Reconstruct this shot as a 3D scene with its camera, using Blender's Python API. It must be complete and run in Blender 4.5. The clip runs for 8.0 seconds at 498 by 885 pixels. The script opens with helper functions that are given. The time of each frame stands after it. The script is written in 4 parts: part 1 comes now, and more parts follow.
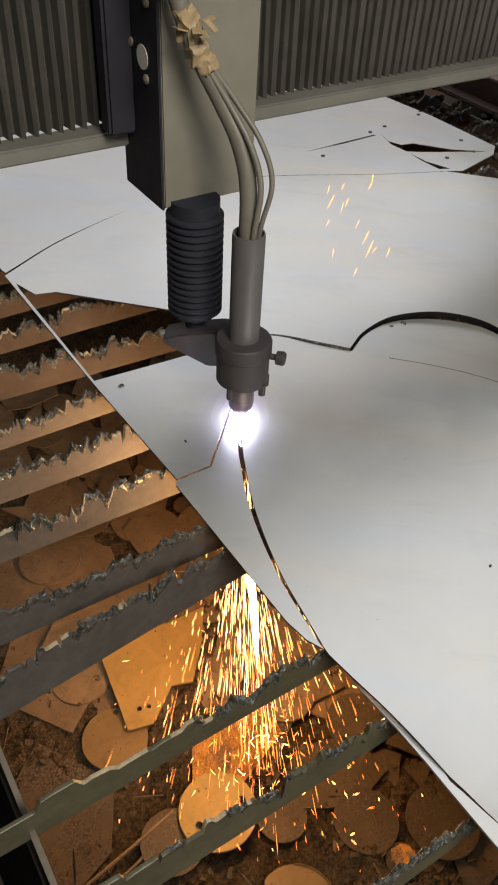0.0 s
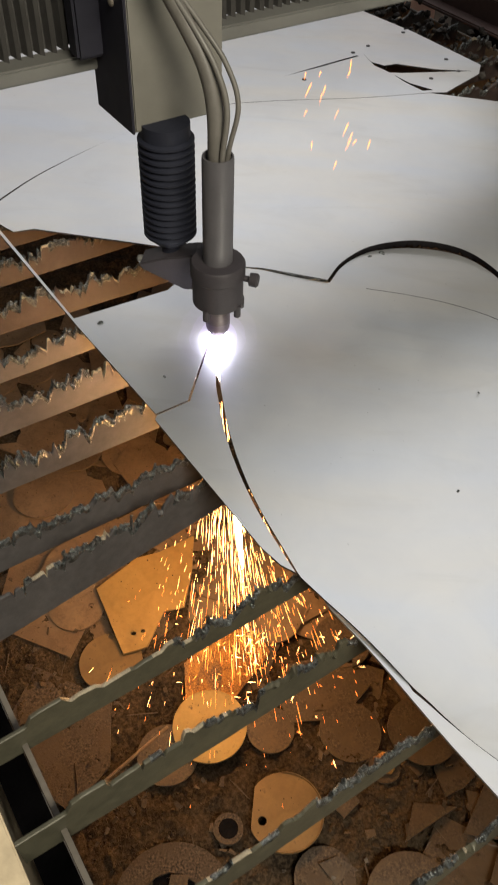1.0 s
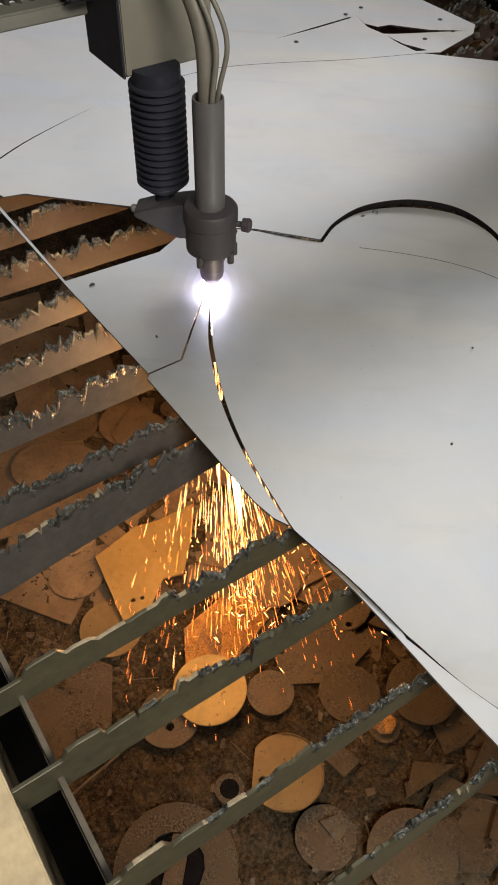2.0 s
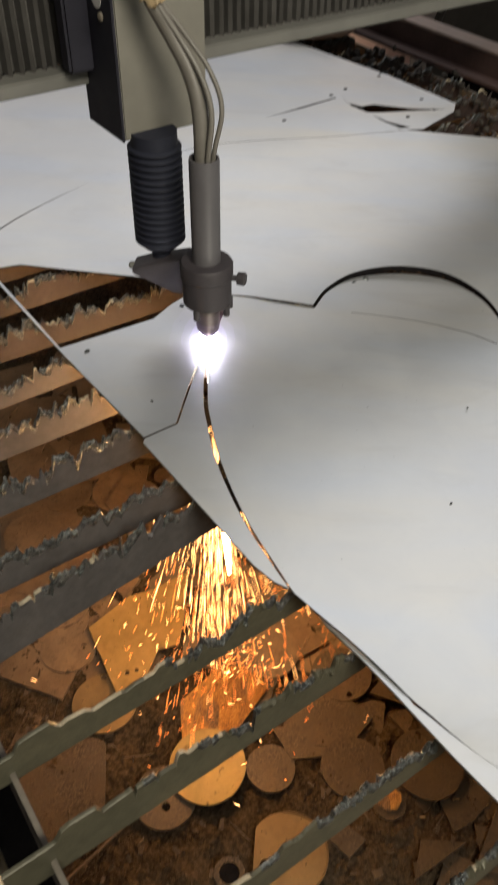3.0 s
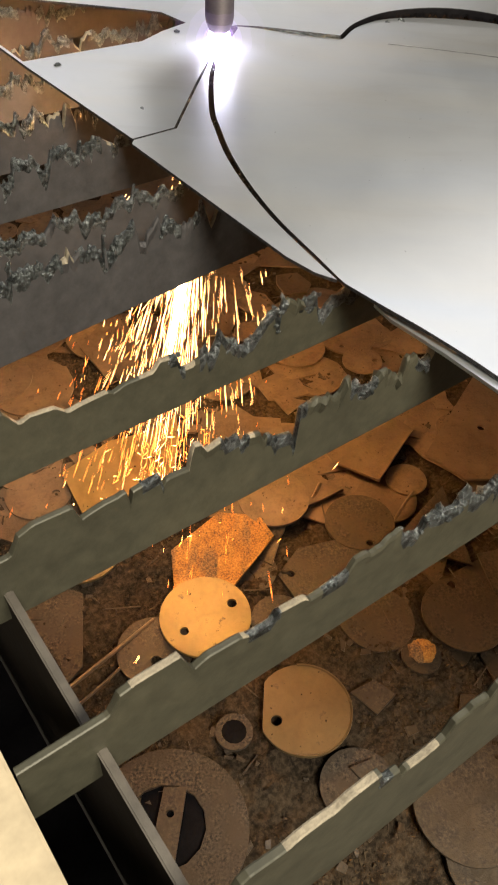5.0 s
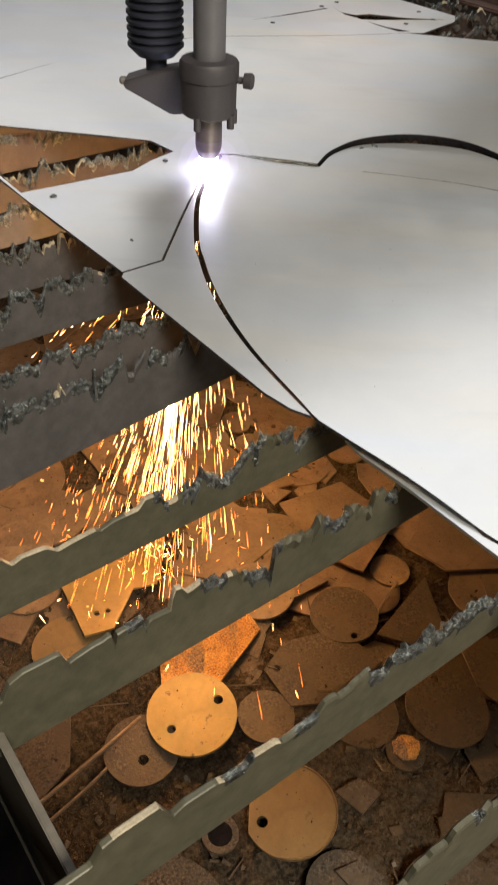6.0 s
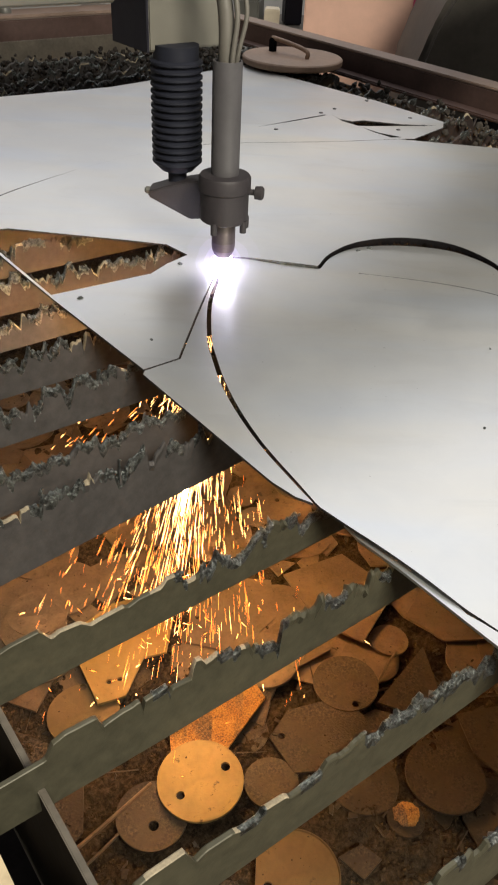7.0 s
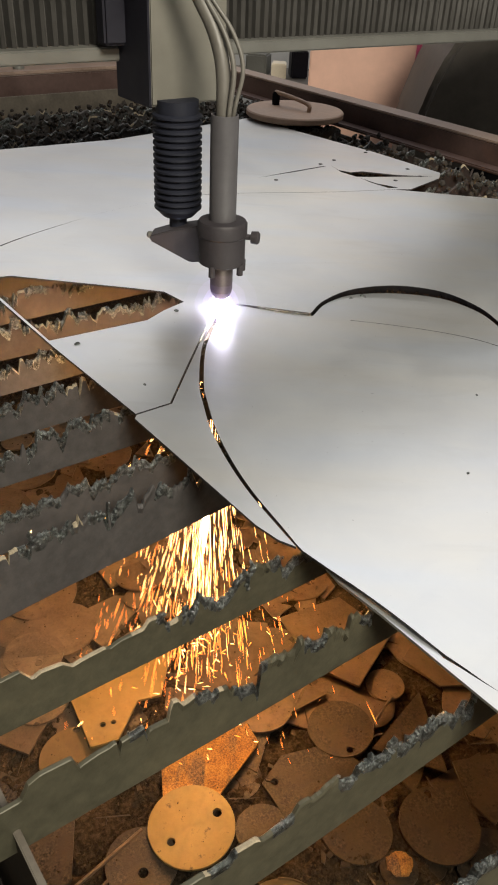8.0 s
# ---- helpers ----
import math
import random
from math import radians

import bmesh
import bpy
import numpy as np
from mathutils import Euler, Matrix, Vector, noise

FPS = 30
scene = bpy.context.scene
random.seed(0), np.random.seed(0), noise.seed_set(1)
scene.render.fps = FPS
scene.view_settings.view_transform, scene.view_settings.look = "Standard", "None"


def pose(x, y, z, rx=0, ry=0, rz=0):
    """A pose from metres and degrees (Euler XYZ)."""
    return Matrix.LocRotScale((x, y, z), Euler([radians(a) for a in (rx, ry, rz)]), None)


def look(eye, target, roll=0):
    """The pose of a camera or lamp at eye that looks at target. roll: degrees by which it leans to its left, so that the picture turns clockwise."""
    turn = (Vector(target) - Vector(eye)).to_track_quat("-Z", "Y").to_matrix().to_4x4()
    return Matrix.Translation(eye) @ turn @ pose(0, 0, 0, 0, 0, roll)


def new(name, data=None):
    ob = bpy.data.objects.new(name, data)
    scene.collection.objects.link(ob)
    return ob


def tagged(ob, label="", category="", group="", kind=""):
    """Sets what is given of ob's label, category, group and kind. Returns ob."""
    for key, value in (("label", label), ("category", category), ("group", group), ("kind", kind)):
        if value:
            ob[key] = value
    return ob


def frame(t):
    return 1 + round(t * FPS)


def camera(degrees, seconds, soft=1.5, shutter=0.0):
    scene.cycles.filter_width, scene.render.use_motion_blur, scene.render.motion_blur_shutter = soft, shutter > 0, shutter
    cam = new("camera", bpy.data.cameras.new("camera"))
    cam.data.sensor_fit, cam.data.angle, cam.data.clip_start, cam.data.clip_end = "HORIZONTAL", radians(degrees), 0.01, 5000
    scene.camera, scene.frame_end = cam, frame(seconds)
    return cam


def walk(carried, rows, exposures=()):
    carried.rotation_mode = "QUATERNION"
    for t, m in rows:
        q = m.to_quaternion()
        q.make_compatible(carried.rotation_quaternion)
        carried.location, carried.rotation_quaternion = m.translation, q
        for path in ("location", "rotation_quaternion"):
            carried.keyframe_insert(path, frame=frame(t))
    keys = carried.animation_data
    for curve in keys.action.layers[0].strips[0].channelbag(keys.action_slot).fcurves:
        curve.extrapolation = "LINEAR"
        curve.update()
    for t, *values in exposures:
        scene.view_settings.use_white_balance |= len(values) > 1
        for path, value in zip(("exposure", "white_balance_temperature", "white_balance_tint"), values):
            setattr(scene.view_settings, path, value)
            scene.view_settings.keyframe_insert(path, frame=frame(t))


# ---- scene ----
from mathutils.geometry import delaunay_2d_cdt

cam = camera(35.1, 8.0, soft=1.8, shutter=0.35)
PATH = [
    (0, (0.067, -0.046, 1.399), (-0.047, 1.434, 0.059), 3.5),
    (0.5, (0.071, -0.045, 1.42), (-0.029, 1.366, 0.007), 3.1),
    (1, (0.093, -0.057, 1.418), (-0.003, 1.3, -0.048), 2.5),
    (1.5, (0.108, -0.072, 1.411), (0.013, 1.247, -0.089), 2.0),
    (2.8, (0.099, -0.075, 1.386), (-0.002, 1.31, -0.053), 0.9),
    (3, (0.1, -0.076, 1.388), (0.01, 1.377, 0.016), 1.2),
    (3.2, (0.091, -0.085, 1.346), (0.026, 1.454, 0.071), 1.4),
    (3.3, (0.089, -0.093, 1.306), (0.031, 1.476, 0.067), 1.4),
    (3.5, (0.092, -0.108, 1.214), (0.039, 1.444, -0.046), 1.3),
    (3.7, (0.084, -0.117, 1.130), (0.062, 1.369, -0.206), 2.0),
    (3.8, (0.083, -0.118, 1.108), (0.058, 1.339, -0.260), 2.4),
    (4, (0.083, -0.115, 1.094), (0.051, 1.295, -0.324), 2.9),
    (4.2, (0.076, -0.11, 1.087), (0.044, 1.278, -0.352), 3.2),
    (5.3, (0.067, -0.082, 1.107), (0.05, 1.339, -0.3), 3.2),
    (5.5, (0.07, -0.079, 1.121), (0.056, 1.367, -0.261), 3.2),
    (6, (0.073, -0.081, 1.152), (0.061, 1.428, -0.161), 3.3),
    (6.5, (0.069, -0.096, 1.185), (0.053, 1.47, -0.059), 3.3),
    (7, (0.066, -0.126, 1.212), (0.04, 1.484, 0.026), 3.1),
    (7.5, (0.076, -0.134, 1.224), (0.039, 1.507, 0.082), 2.9),
    (8, (0.087, -0.135, 1.223), (0.029, 1.533, 0.122), 2.8),
]
walk(cam, [(t, look(eye, target, roll)) for t, eye, target, roll in PATH],
     [(0, 0.28), (1.5, 0.25), (3.0, 0.24), (4.0, 0.52), (5.5, 0.76), (6.5, 0.6), (8.0, 0.58)])
# ---------------------------------------------------------------- world and light
world = bpy.data.worlds.new("hall_air")
scene.world = world
world.use_nodes = True
world.node_tree.nodes["Background"].inputs[0].default_value = (0.75, 0.85, 1.0, 1)
world.node_tree.nodes["Background"].inputs[1].default_value = 0.11


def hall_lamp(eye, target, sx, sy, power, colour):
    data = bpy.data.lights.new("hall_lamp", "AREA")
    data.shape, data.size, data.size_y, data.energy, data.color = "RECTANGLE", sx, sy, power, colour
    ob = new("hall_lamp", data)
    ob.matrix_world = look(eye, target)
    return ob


# skylight strip over the far side of the table, an added fill lamp behind, daylight from an unseen window in the far
# wall
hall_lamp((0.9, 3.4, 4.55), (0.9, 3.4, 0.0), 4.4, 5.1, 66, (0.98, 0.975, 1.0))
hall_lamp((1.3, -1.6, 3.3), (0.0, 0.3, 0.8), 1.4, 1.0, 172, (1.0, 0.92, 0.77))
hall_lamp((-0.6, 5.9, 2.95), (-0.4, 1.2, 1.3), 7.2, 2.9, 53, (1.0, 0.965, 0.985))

# ---------------------------------------------------------------- helpers
SLAT_TURN = 39.0
A = radians(SLAT_TURN)
TOP = 0.80  # upper face of the sheet
BED = 0.245
TABLE = pose(0, 0, 0, 0, 0, SLAT_TURN)  # u along the slats, n across them


def at_table(u, n):
    return (u * math.cos(A) - n * math.sin(A), u * math.sin(A) + n * math.cos(A))


def to_table(x, y):
    return (x * math.cos(A) + y * math.sin(A), -x * math.sin(A) + y * math.cos(A))


def mesh_of(name, bm, material, smooth=False):
    me = bpy.data.meshes.new(name)
    bmesh.ops.recalc_face_normals(bm, faces=bm.faces[:])
    bm.to_mesh(me)
    bm.free()
    for m in (material if isinstance(material, (list, tuple)) else [material]):
        me.materials.append(m)
    if smooth:
        me.shade_smooth()
        me.set_sharp_from_angle(angle=radians(38))
    return me


def part(name, bm, material, parent=None, label="", smooth=True):
    ob = new(name, mesh_of(name, bm, material, smooth))
    ob.parent = parent
    if label:
        ob["label"] = label
    return ob


def thing(name, label, category, m=None, group="", kind=""):
    ob = new(name)
    ob.empty_display_size = 0.05
    if m is not None:
        ob.matrix_world = m
    return tagged(ob, label, category, group, kind)


def box(bm, c, s, bevel=0.0, mi=0, turn=None):
    m = Matrix.Translation(c) @ (turn or Matrix()) @ Matrix.Diagonal((*s, 1))
    made = bmesh.ops.create_cube(bm, size=1, matrix=m)["verts"]
    faces = {f for v in made for f in v.link_faces}
    if bevel:
        edges = {e for v in made for e in v.link_edges}
        got = bmesh.ops.bevel(bm, geom=list(edges), offset=bevel, segments=2, affect="EDGES")
        faces |= set(got["faces"])
    for f in faces:
        if f.is_valid:
            f.material_index = mi
    return bm


def lathe(bm, profile, seg=32, m=None, mi=0, close=True):
    m = m or Matrix()
    rings = []
    for r, z in profile:
        rings.append([bm.verts.new(m @ Vector((r * math.cos(2 * math.pi * k / seg), r * math.sin(2 * math.pi * k / seg), z))) for k in range(seg)])
    for a, b in zip(rings, rings[1:]):
        for k in range(seg):
            bm.faces.new((a[k], a[(k + 1) % seg], b[(k + 1) % seg], b[k])).material_index = mi
    if close:
        bm.faces.new(rings[0][::-1]).material_index = mi
        bm.faces.new(rings[-1]).material_index = mi
    return bm


def smooth_line(pts, n=8):
    out = []
    P = [Vector(p) for p in pts]
    P = [2 * P[0] - P[1], *P, 2 * P[-1] - P[-2]]
    for a, b, c, d in zip(P, P[1:], P[2:], P[3:]):
        for k in range(n):
            s = k / n
            out.append(0.5 * ((2 * b) + (c - a) * s + (2 * a - 5 * b + 4 * c - d) * s * s + (3 * b - a - 3 * c + d) * s ** 3))
    out.append(P[-2])
    return out


def sweep(bm, pts, radius, seg=10, mi=0, n=8):
    line = smooth_line(pts, n)
    rings, side = [], Vector((1, 0.2, 0.1))
    for k, p in enumerate(line):
        way = (line[min(k + 1, len(line) - 1)] - line[max(k - 1, 0)]).normalized()
        side = (side - way * side.dot(way)).normalized()
        up = way.cross(side)
        rings.append([bm.verts.new(p + radius * (side * math.cos(2 * math.pi * j / seg) + up * math.sin(2 * math.pi * j / seg))) for j in range(seg)])
    for a, b in zip(rings, rings[1:]):
        for j in range(seg):
            bm.faces.new((a[j], a[(j + 1) % seg], b[(j + 1) % seg], b[j])).material_index = mi
    bm.faces.new(rings[0][::-1]).material_index = mi
    bm.faces.new(rings[-1]).material_index = mi
    return bm


def inside(p, loop):
    x, y, hit = p[0], p[1], False
    for a, b in zip(loop, loop[1:] + loop[:1]):
        if (a[1] > y) != (b[1] > y) and x < (b[0] - a[0]) * (y - a[1]) / (b[1] - a[1]) + a[0]:
            hit = not hit
    return hit


def plate(bm, outline, z, thick, holes=(), step=0.03, warp=None, mi=0, edge_mi=None):
    """A cut plate with its upper face at z + warp(x, y), from a closed outline and holes."""
    loops = [[Vector(p[:2]) for p in outline], *[[Vector(p[:2]) for p in h] for h in holes]]
    co, edges = [], []
    for loop in loops:
        k = len(co)
        co += loop
        edges += [(k + j, k + (j + 1) % len(loop)) for j in range(len(loop))]
    if step:
        xs, ys = [p.x for p in loops[0]], [p.y for p in loops[0]]
        border = [p for loop in loops for p in loop]
        rows = int((max(ys) - min(ys)) / step) + 1
        for j in range(rows):
            for i in range(int((max(xs) - min(xs)) / step) + 1):
                p = Vector((min(xs) + (i + 0.5 * (j % 2) + 0.13) * step, min(ys) + (j + 0.37) * step))
                if inside(p, loops[0]) and not any(inside(p, h) for h in loops[1:]) and min((p - q).length_squared for q in border) > (0.3 * step) ** 2:
                    co.append(p)
    got, _, tris, *_ = delaunay_2d_cdt(co, edges, [], 0, 1e-6)
    keep = []
    for t in tris:
        c = sum((got[k] for k in t), Vector((0, 0))) / len(t)
        if inside(c, loops[0]) and not any(inside(c, h) for h in loops[1:]):
            keep.append(t)
    warp = warp or (lambda x, y: 0.0)
    up = [bm.verts.new((p.x, p.y, z + warp(p.x, p.y))) for p in got]
    low = [bm.verts.new((p.x, p.y, z + warp(p.x, p.y) - thick)) for p in got]
    count = {}
    for t in keep:
        bm.faces.new([up[k] for k in t]).material_index = mi
        bm.faces.new([low[k] for k in reversed(t)]).material_index = mi
        for a, b in zip(t, list(t[1:]) + [t[0]]):
            count.setdefault(frozenset((a, b)), []).append((a, b))
    for uses in count.values():
        if len(uses) == 1:
            a, b = uses[0]
            bm.faces.new((up[b], up[a], low[a], low[b])).material_index = mi if edge_mi is None else edge_mi
    bmesh.ops.delete(bm, geom=[v for v in up + low if not v.link_faces], context="VERTS")
    return bm


def circle(cx, cy, r, n=40, a0=0.0, flat=None):
    pts = []
    for k in range(n):
        a = 2 * math.pi * k / n + a0
        x, y = r * math.cos(a), r * math.sin(a)
        pts.append((cx + (max(x, flat) if flat is not None else x), cy + y))
    return pts


def offset(line, d):
    """The polyline moved d to its left."""
    out = []
    for k, p in enumerate(line):
        way = (line[min(k + 1, len(line) - 1)] - line[max(k - 1, 0)]).normalized()
        out.append(p + d * Vector((-way.y, way.x)))
    return out


# ---------------------------------------------------------------- materials
class Nodes:
    def __init__(self, name):
        self.mat = bpy.data.materials.new(name)
        self.mat.use_nodes = True
        self.tree = self.mat.node_tree
        self.bsdf = self.tree.nodes["Principled BSDF"]

    def add(self, kind, **inputs):
        node = self.tree.nodes.new(kind)
        for key, value in inputs.items():
            node.inputs[key].default_value = value
        return node

    def link(self, a, b):
        self.tree.links.new(a, b)

    def coords(self, scale=(1, 1, 1), which="Object", turn=0.0):
        tc, mp = self.add("ShaderNodeTexCoord"), self.add("ShaderNodeMapping")
        mp.inputs["Scale"].default_value = scale
        mp.inputs["Rotation"].default_value = (0, 0, turn)
        self.link(tc.outputs[which], mp.inputs[0])
        return mp.outputs[0]

    def noise(self, co, scale, detail=5.0, rough=0.6, distortion=0.0):
        n = self.add("ShaderNodeTexNoise", Scale=scale, Detail=detail, Roughness=rough, Distortion=distortion)
        self.link(co, n.inputs["Vector"])
        return n.outputs["Fac"]

    def ramp(self, fac, stops):
        r = self.add("ShaderNodeValToRGB")
        while len(r.color_ramp.elements) < len(stops):
            r.color_ramp.elements.new(0.5)
        for e, (p, c) in zip(r.color_ramp.elements, stops):
            e.position, e.color = p, (*(c if isinstance(c, tuple) else (c, c, c)), 1)
        self.link(fac, r.inputs[0])
        return r.outputs[0]

    def mix(self, fac, a, b, blend="MIX"):
        m = self.add("ShaderNodeMix")
        m.data_type, m.blend_type = "RGBA", blend
        for value, socket in ((fac, m.inputs[0]), (a, m.inputs[6]), (b, m.inputs[7])):
            if isinstance(value, (int, float)):
                socket.default_value = value
            elif isinstance(value, tuple):
                socket.default_value = (*value, 1)
            else:
                self.link(value, socket)
        return m.outputs[2]

    def bump(self, height, strength=0.3, distance=0.001):
        b = self.add("ShaderNodeBump", Strength=strength, Distance=distance)
        self.link(height, b.inputs["Height"])
        self.link(b.outputs[0], self.bsdf.inputs["Normal"])

    def set(self, **inputs):
        for key, value in inputs.items():
            socket = self.bsdf.inputs[key.replace("_", " ")]
            if isinstance(value, (int, float)):
                socket.default_value = value
            elif isinstance(value, tuple):
                socket.default_value = (*value, 1)
            else:
                self.link(value, socket)
        return self.mat


def sheet_steel():
    m = Nodes("cold_rolled_steel")
    co = m.coords()
    broad = m.noise(co, 3.2, 3, 0.5)
    cloud = m.noise(co, 17, 6, 0.62, 0.6)
    brush = m.noise(m.coords((6, 260, 6), turn=-A), 3.0, 4, 0.6)
    smudge = m.noise(m.coords((2.5, 9, 2.5), turn=-A), 2.2, 6, 0.6, 0.8)
    base = m.mix(0.5, m.ramp(broad, [(0.3, (0.53, 0.545, 0.575)), (0.7, (0.68, 0.68, 0.67))]), m.ramp(cloud, [(0.3, (0.58, 0.595, 0.615)), (0.66, (0.66, 0.67, 0.67))]))
    base = m.mix(m.ramp(smudge, [(0.56, 0.0), (0.75, 0.22)]), base, (0.42, 0.41, 0.39))
    specks = m.ramp(m.noise(co, 210, 2, 0.5), [(0.76, 1.0), (0.79, 0.5)])
    base = m.mix(0.8, base, specks, "MULTIPLY")
    # warm and cool bands: the hall's reflection painted into the base colour
    tint = m.ramp(m.noise(m.coords((1.2, 4.5, 1), turn=0.85), 2.6, 3, 0.5, 0.4), [(0.30, (0.93, 0.965, 1.0)), (0.70, (1.0, 0.975, 0.91))])
    base = m.mix(1.0, base, tint, "MULTIPLY")
    m.bump(m.mix(0.6, brush, cloud), 0.014, 0.0006)
    return m.set(Base_Color=base, Metallic=0.85, Roughness=m.ramp(m.mix(0.5, cloud, brush), [(0.3, 0.30), (0.7, 0.40)]))


def cut_edge():
    m = Nodes("flame_cut_edge")
    n = m.noise(m.coords((60, 60, 8)), 6, 4)
    m.bump(n, 0.6, 0.001)
    return m.set(Base_Color=m.ramp(n, [(0.3, (0.014, 0.014, 0.016)), (0.75, (0.09, 0.086, 0.085))]), Metallic=0.6, Roughness=0.55)


def slat_steel(name="slat_steel", warm=1.0):
    m = Nodes(name)
    co = m.coords()
    big, fine = m.noise(co, 14, 6, 0.65), m.noise(co, 95, 5, 0.65)
    base = m.mix(0.45, m.ramp(big, [(0.25, (0.040, 0.038, 0.024 * warm)), (0.55, (0.066, 0.062, 0.040 * warm)), (0.8, (0.104, 0.092, 0.056 * warm))]), m.ramp(fine, [(0.3, (0.030, 0.029, 0.020 * warm)), (0.7, (0.086, 0.081, 0.054 * warm))]))
    m.bump(m.mix(0.5, big, fine), 0.5, 0.0012)
    return m.set(Base_Color=base, Metallic=0.3, Roughness=0.55)


def slat_rust():
    m = Nodes("rusted_slat_steel")
    co = m.coords()
    big, fine = m.noise(co, 18, 6, 0.65), m.noise(co, 110, 5, 0.65)
    base = m.mix(0.45, m.ramp(big, [(0.28, (0.009, 0.0055, 0.005)), (0.55, (0.024, 0.0145, 0.013)), (0.8, (0.075, 0.054, 0.050))]), m.ramp(fine, [(0.3, (0.009, 0.0065, 0.006)), (0.7, (0.050, 0.040, 0.038))]))
    m.bump(m.mix(0.5, big, fine), 0.6, 0.0015)
    return m.set(Base_Color=base, Metallic=0.2, Roughness=0.6)


def slag_crust():
    m = Nodes("slag_crust")
    co = m.coords()
    fine, big = m.noise(co, 210, 5, 0.7), m.noise(co, 38, 4, 0.6)
    base = m.mix(0.5, m.ramp(big, [(0.3, (0.018, 0.021, 0.020)), (0.7, (0.12, 0.125, 0.115))]), m.ramp(fine, [(0.42, (0.012, 0.014, 0.015)), (0.74, (0.46, 0.50, 0.50))]))
    m.bump(fine, 1.0, 0.003)
    return m.set(Base_Color=base, Metallic=0.7, Roughness=0.30)


def rust_dirt():
    m = Nodes("rust_dirt")
    co = m.coords()
    big, mid, fine = m.noise(co, 5, 5, 0.6), m.noise(co, 40, 6, 0.65), m.noise(co, 170, 5, 0.7)
    base = m.mix(0.55, m.ramp(big, [(0.3, (0.022, 0.0150, 0.0085)), (0.7, (0.080, 0.054, 0.029))]), m.ramp(mid, [(0.38, (0.004, 0.0035, 0.003)), (0.68, (0.095, 0.066, 0.038))]))
    base = m.mix(0.4, base, m.ramp(fine, [(0.42, (0.005, 0.0045, 0.004)), (0.74, (0.16, 0.115, 0.074))]))
    m.bump(m.mix(0.5, mid, fine), 1.0, 0.008)
    m.bsdf.inputs["Specular IOR Level"].default_value = 0.08
    return m.set(Base_Color=base, Roughness=0.9)


def rusty_plate(name, low, high, metal=0.3, rough=0.55, spots=0.5, dust=0.0):
    m = Nodes(name)
    co = m.coords()
    info = m.add("ShaderNodeObjectInfo")
    big, mid, fine = m.noise(co, 11, 6, 0.65), m.noise(co, 70, 6, 0.7), m.noise(co, 330, 3, 0.6)
    base = m.mix(0.45, m.ramp(big, [(0.3, low), (0.7, high)]), m.ramp(mid, [(0.3, low), (0.65, high)]))
    base = m.mix(m.ramp(mid, [(0.60, 0.0), (0.68, spots)]), base, (0.05, 0.034, 0.024))
    tone = m.ramp(info.outputs["Random"], [(0.0, 0.72), (1.0, 1.0)])
    base = m.mix(0.9, base, tone, "MULTIPLY")
    if dust:
        # dry dirt lying on the plate in drifts
        drift = m.noise(m.coords(which="Generated"), 3.1, 6, 0.7, 0.5)
        soil = m.ramp(fine, [(0.38, (0.010, 0.0075, 0.0055)), (0.7, (0.115, 0.082, 0.052))])
        base = m.mix(m.ramp(m.mix(0.35, drift, mid), [(0.44, 0.0), (0.58, dust)]), base, soil)
    m.bump(m.mix(0.5, mid, fine), 0.35 + 0.4 * dust, 0.0012 + 0.001 * dust)
    return m.set(Base_Color=base, Metallic=metal, Roughness=m.ramp(mid, [(0.3, rough - 0.1), (0.7, rough + 0.2)]))


def plain(name, colour, rough=0.5, metal=0.0, scale=30, spread=0.25, bump=0.15, gloss=0.5):
    m = Nodes(name)
    co = m.coords()
    n, f = m.noise(co, scale, 5, 0.6), m.noise(co, scale * 7, 4, 0.6)
    low, high = tuple(c * (1 - spread) for c in colour), tuple(min(1, c * (1 + spread)) for c in colour)
    base = m.mix(0.35, m.ramp(n, [(0.3, low), (0.7, high)]), m.ramp(f, [(0.3, low), (0.7, high)]))
    if bump:
        m.bump(f, bump, 0.0008)
    m.bsdf.inputs["Specular IOR Level"].default_value = gloss
    return m.set(Base_Color=base, Roughness=m.ramp(n, [(0.3, max(0.05, rough - 0.08)), (0.7, min(1, rough + 0.1))]), Metallic=metal)


def glow(name, colour, strength):
    m = Nodes(name)
    m.set(Base_Color=(0, 0, 0), Emission_Color=colour, Emission_Strength=strength, Roughness=1.0)
    return m.mat


def halo_shell(name, colour, strength):
    """A clear shell with a little emission, imitating glare round the arc."""
    m = Nodes(name)
    tree = m.tree
    clear, light, both = m.add("ShaderNodeBsdfTransparent"), m.add("ShaderNodeEmission"), m.add("ShaderNodeAddShader")
    light.inputs[0].default_value, light.inputs[1].default_value = (*colour, 1), strength
    m.link(clear.outputs[0], both.inputs[0])
    m.link(light.outputs[0], both.inputs[1])
    m.link(both.outputs[0], tree.nodes["Material Output"].inputs[0])
    tree.nodes.remove(m.bsdf)
    return m.mat


STEEL, EDGE, SLAT, SLAG, DIRT, SLAT_RUST = sheet_steel(), cut_edge(), slat_steel(), slag_crust(), rust_dirt(), slat_rust()
# slat steel again, the arc's bluish light mixed into its colour
SLAT_GREY = slat_steel("arc_tinted_slat", 1.5)
RUST = rusty_plate("rusted_scrap", (0.105, 0.070, 0.041), (0.240, 0.163, 0.096), dust=0.4)
BROWN = rusty_plate("brown_scrap", (0.038, 0.026, 0.0145), (0.095, 0.064, 0.034), 0.25, 0.5, 0.3, dust=0.7)
DUSTED = rusty_plate("dirt_covered_scrap", (0.036, 0.024, 0.014), (0.085, 0.057, 0.031), 0.05, 0.8, 0.3, dust=1.0)
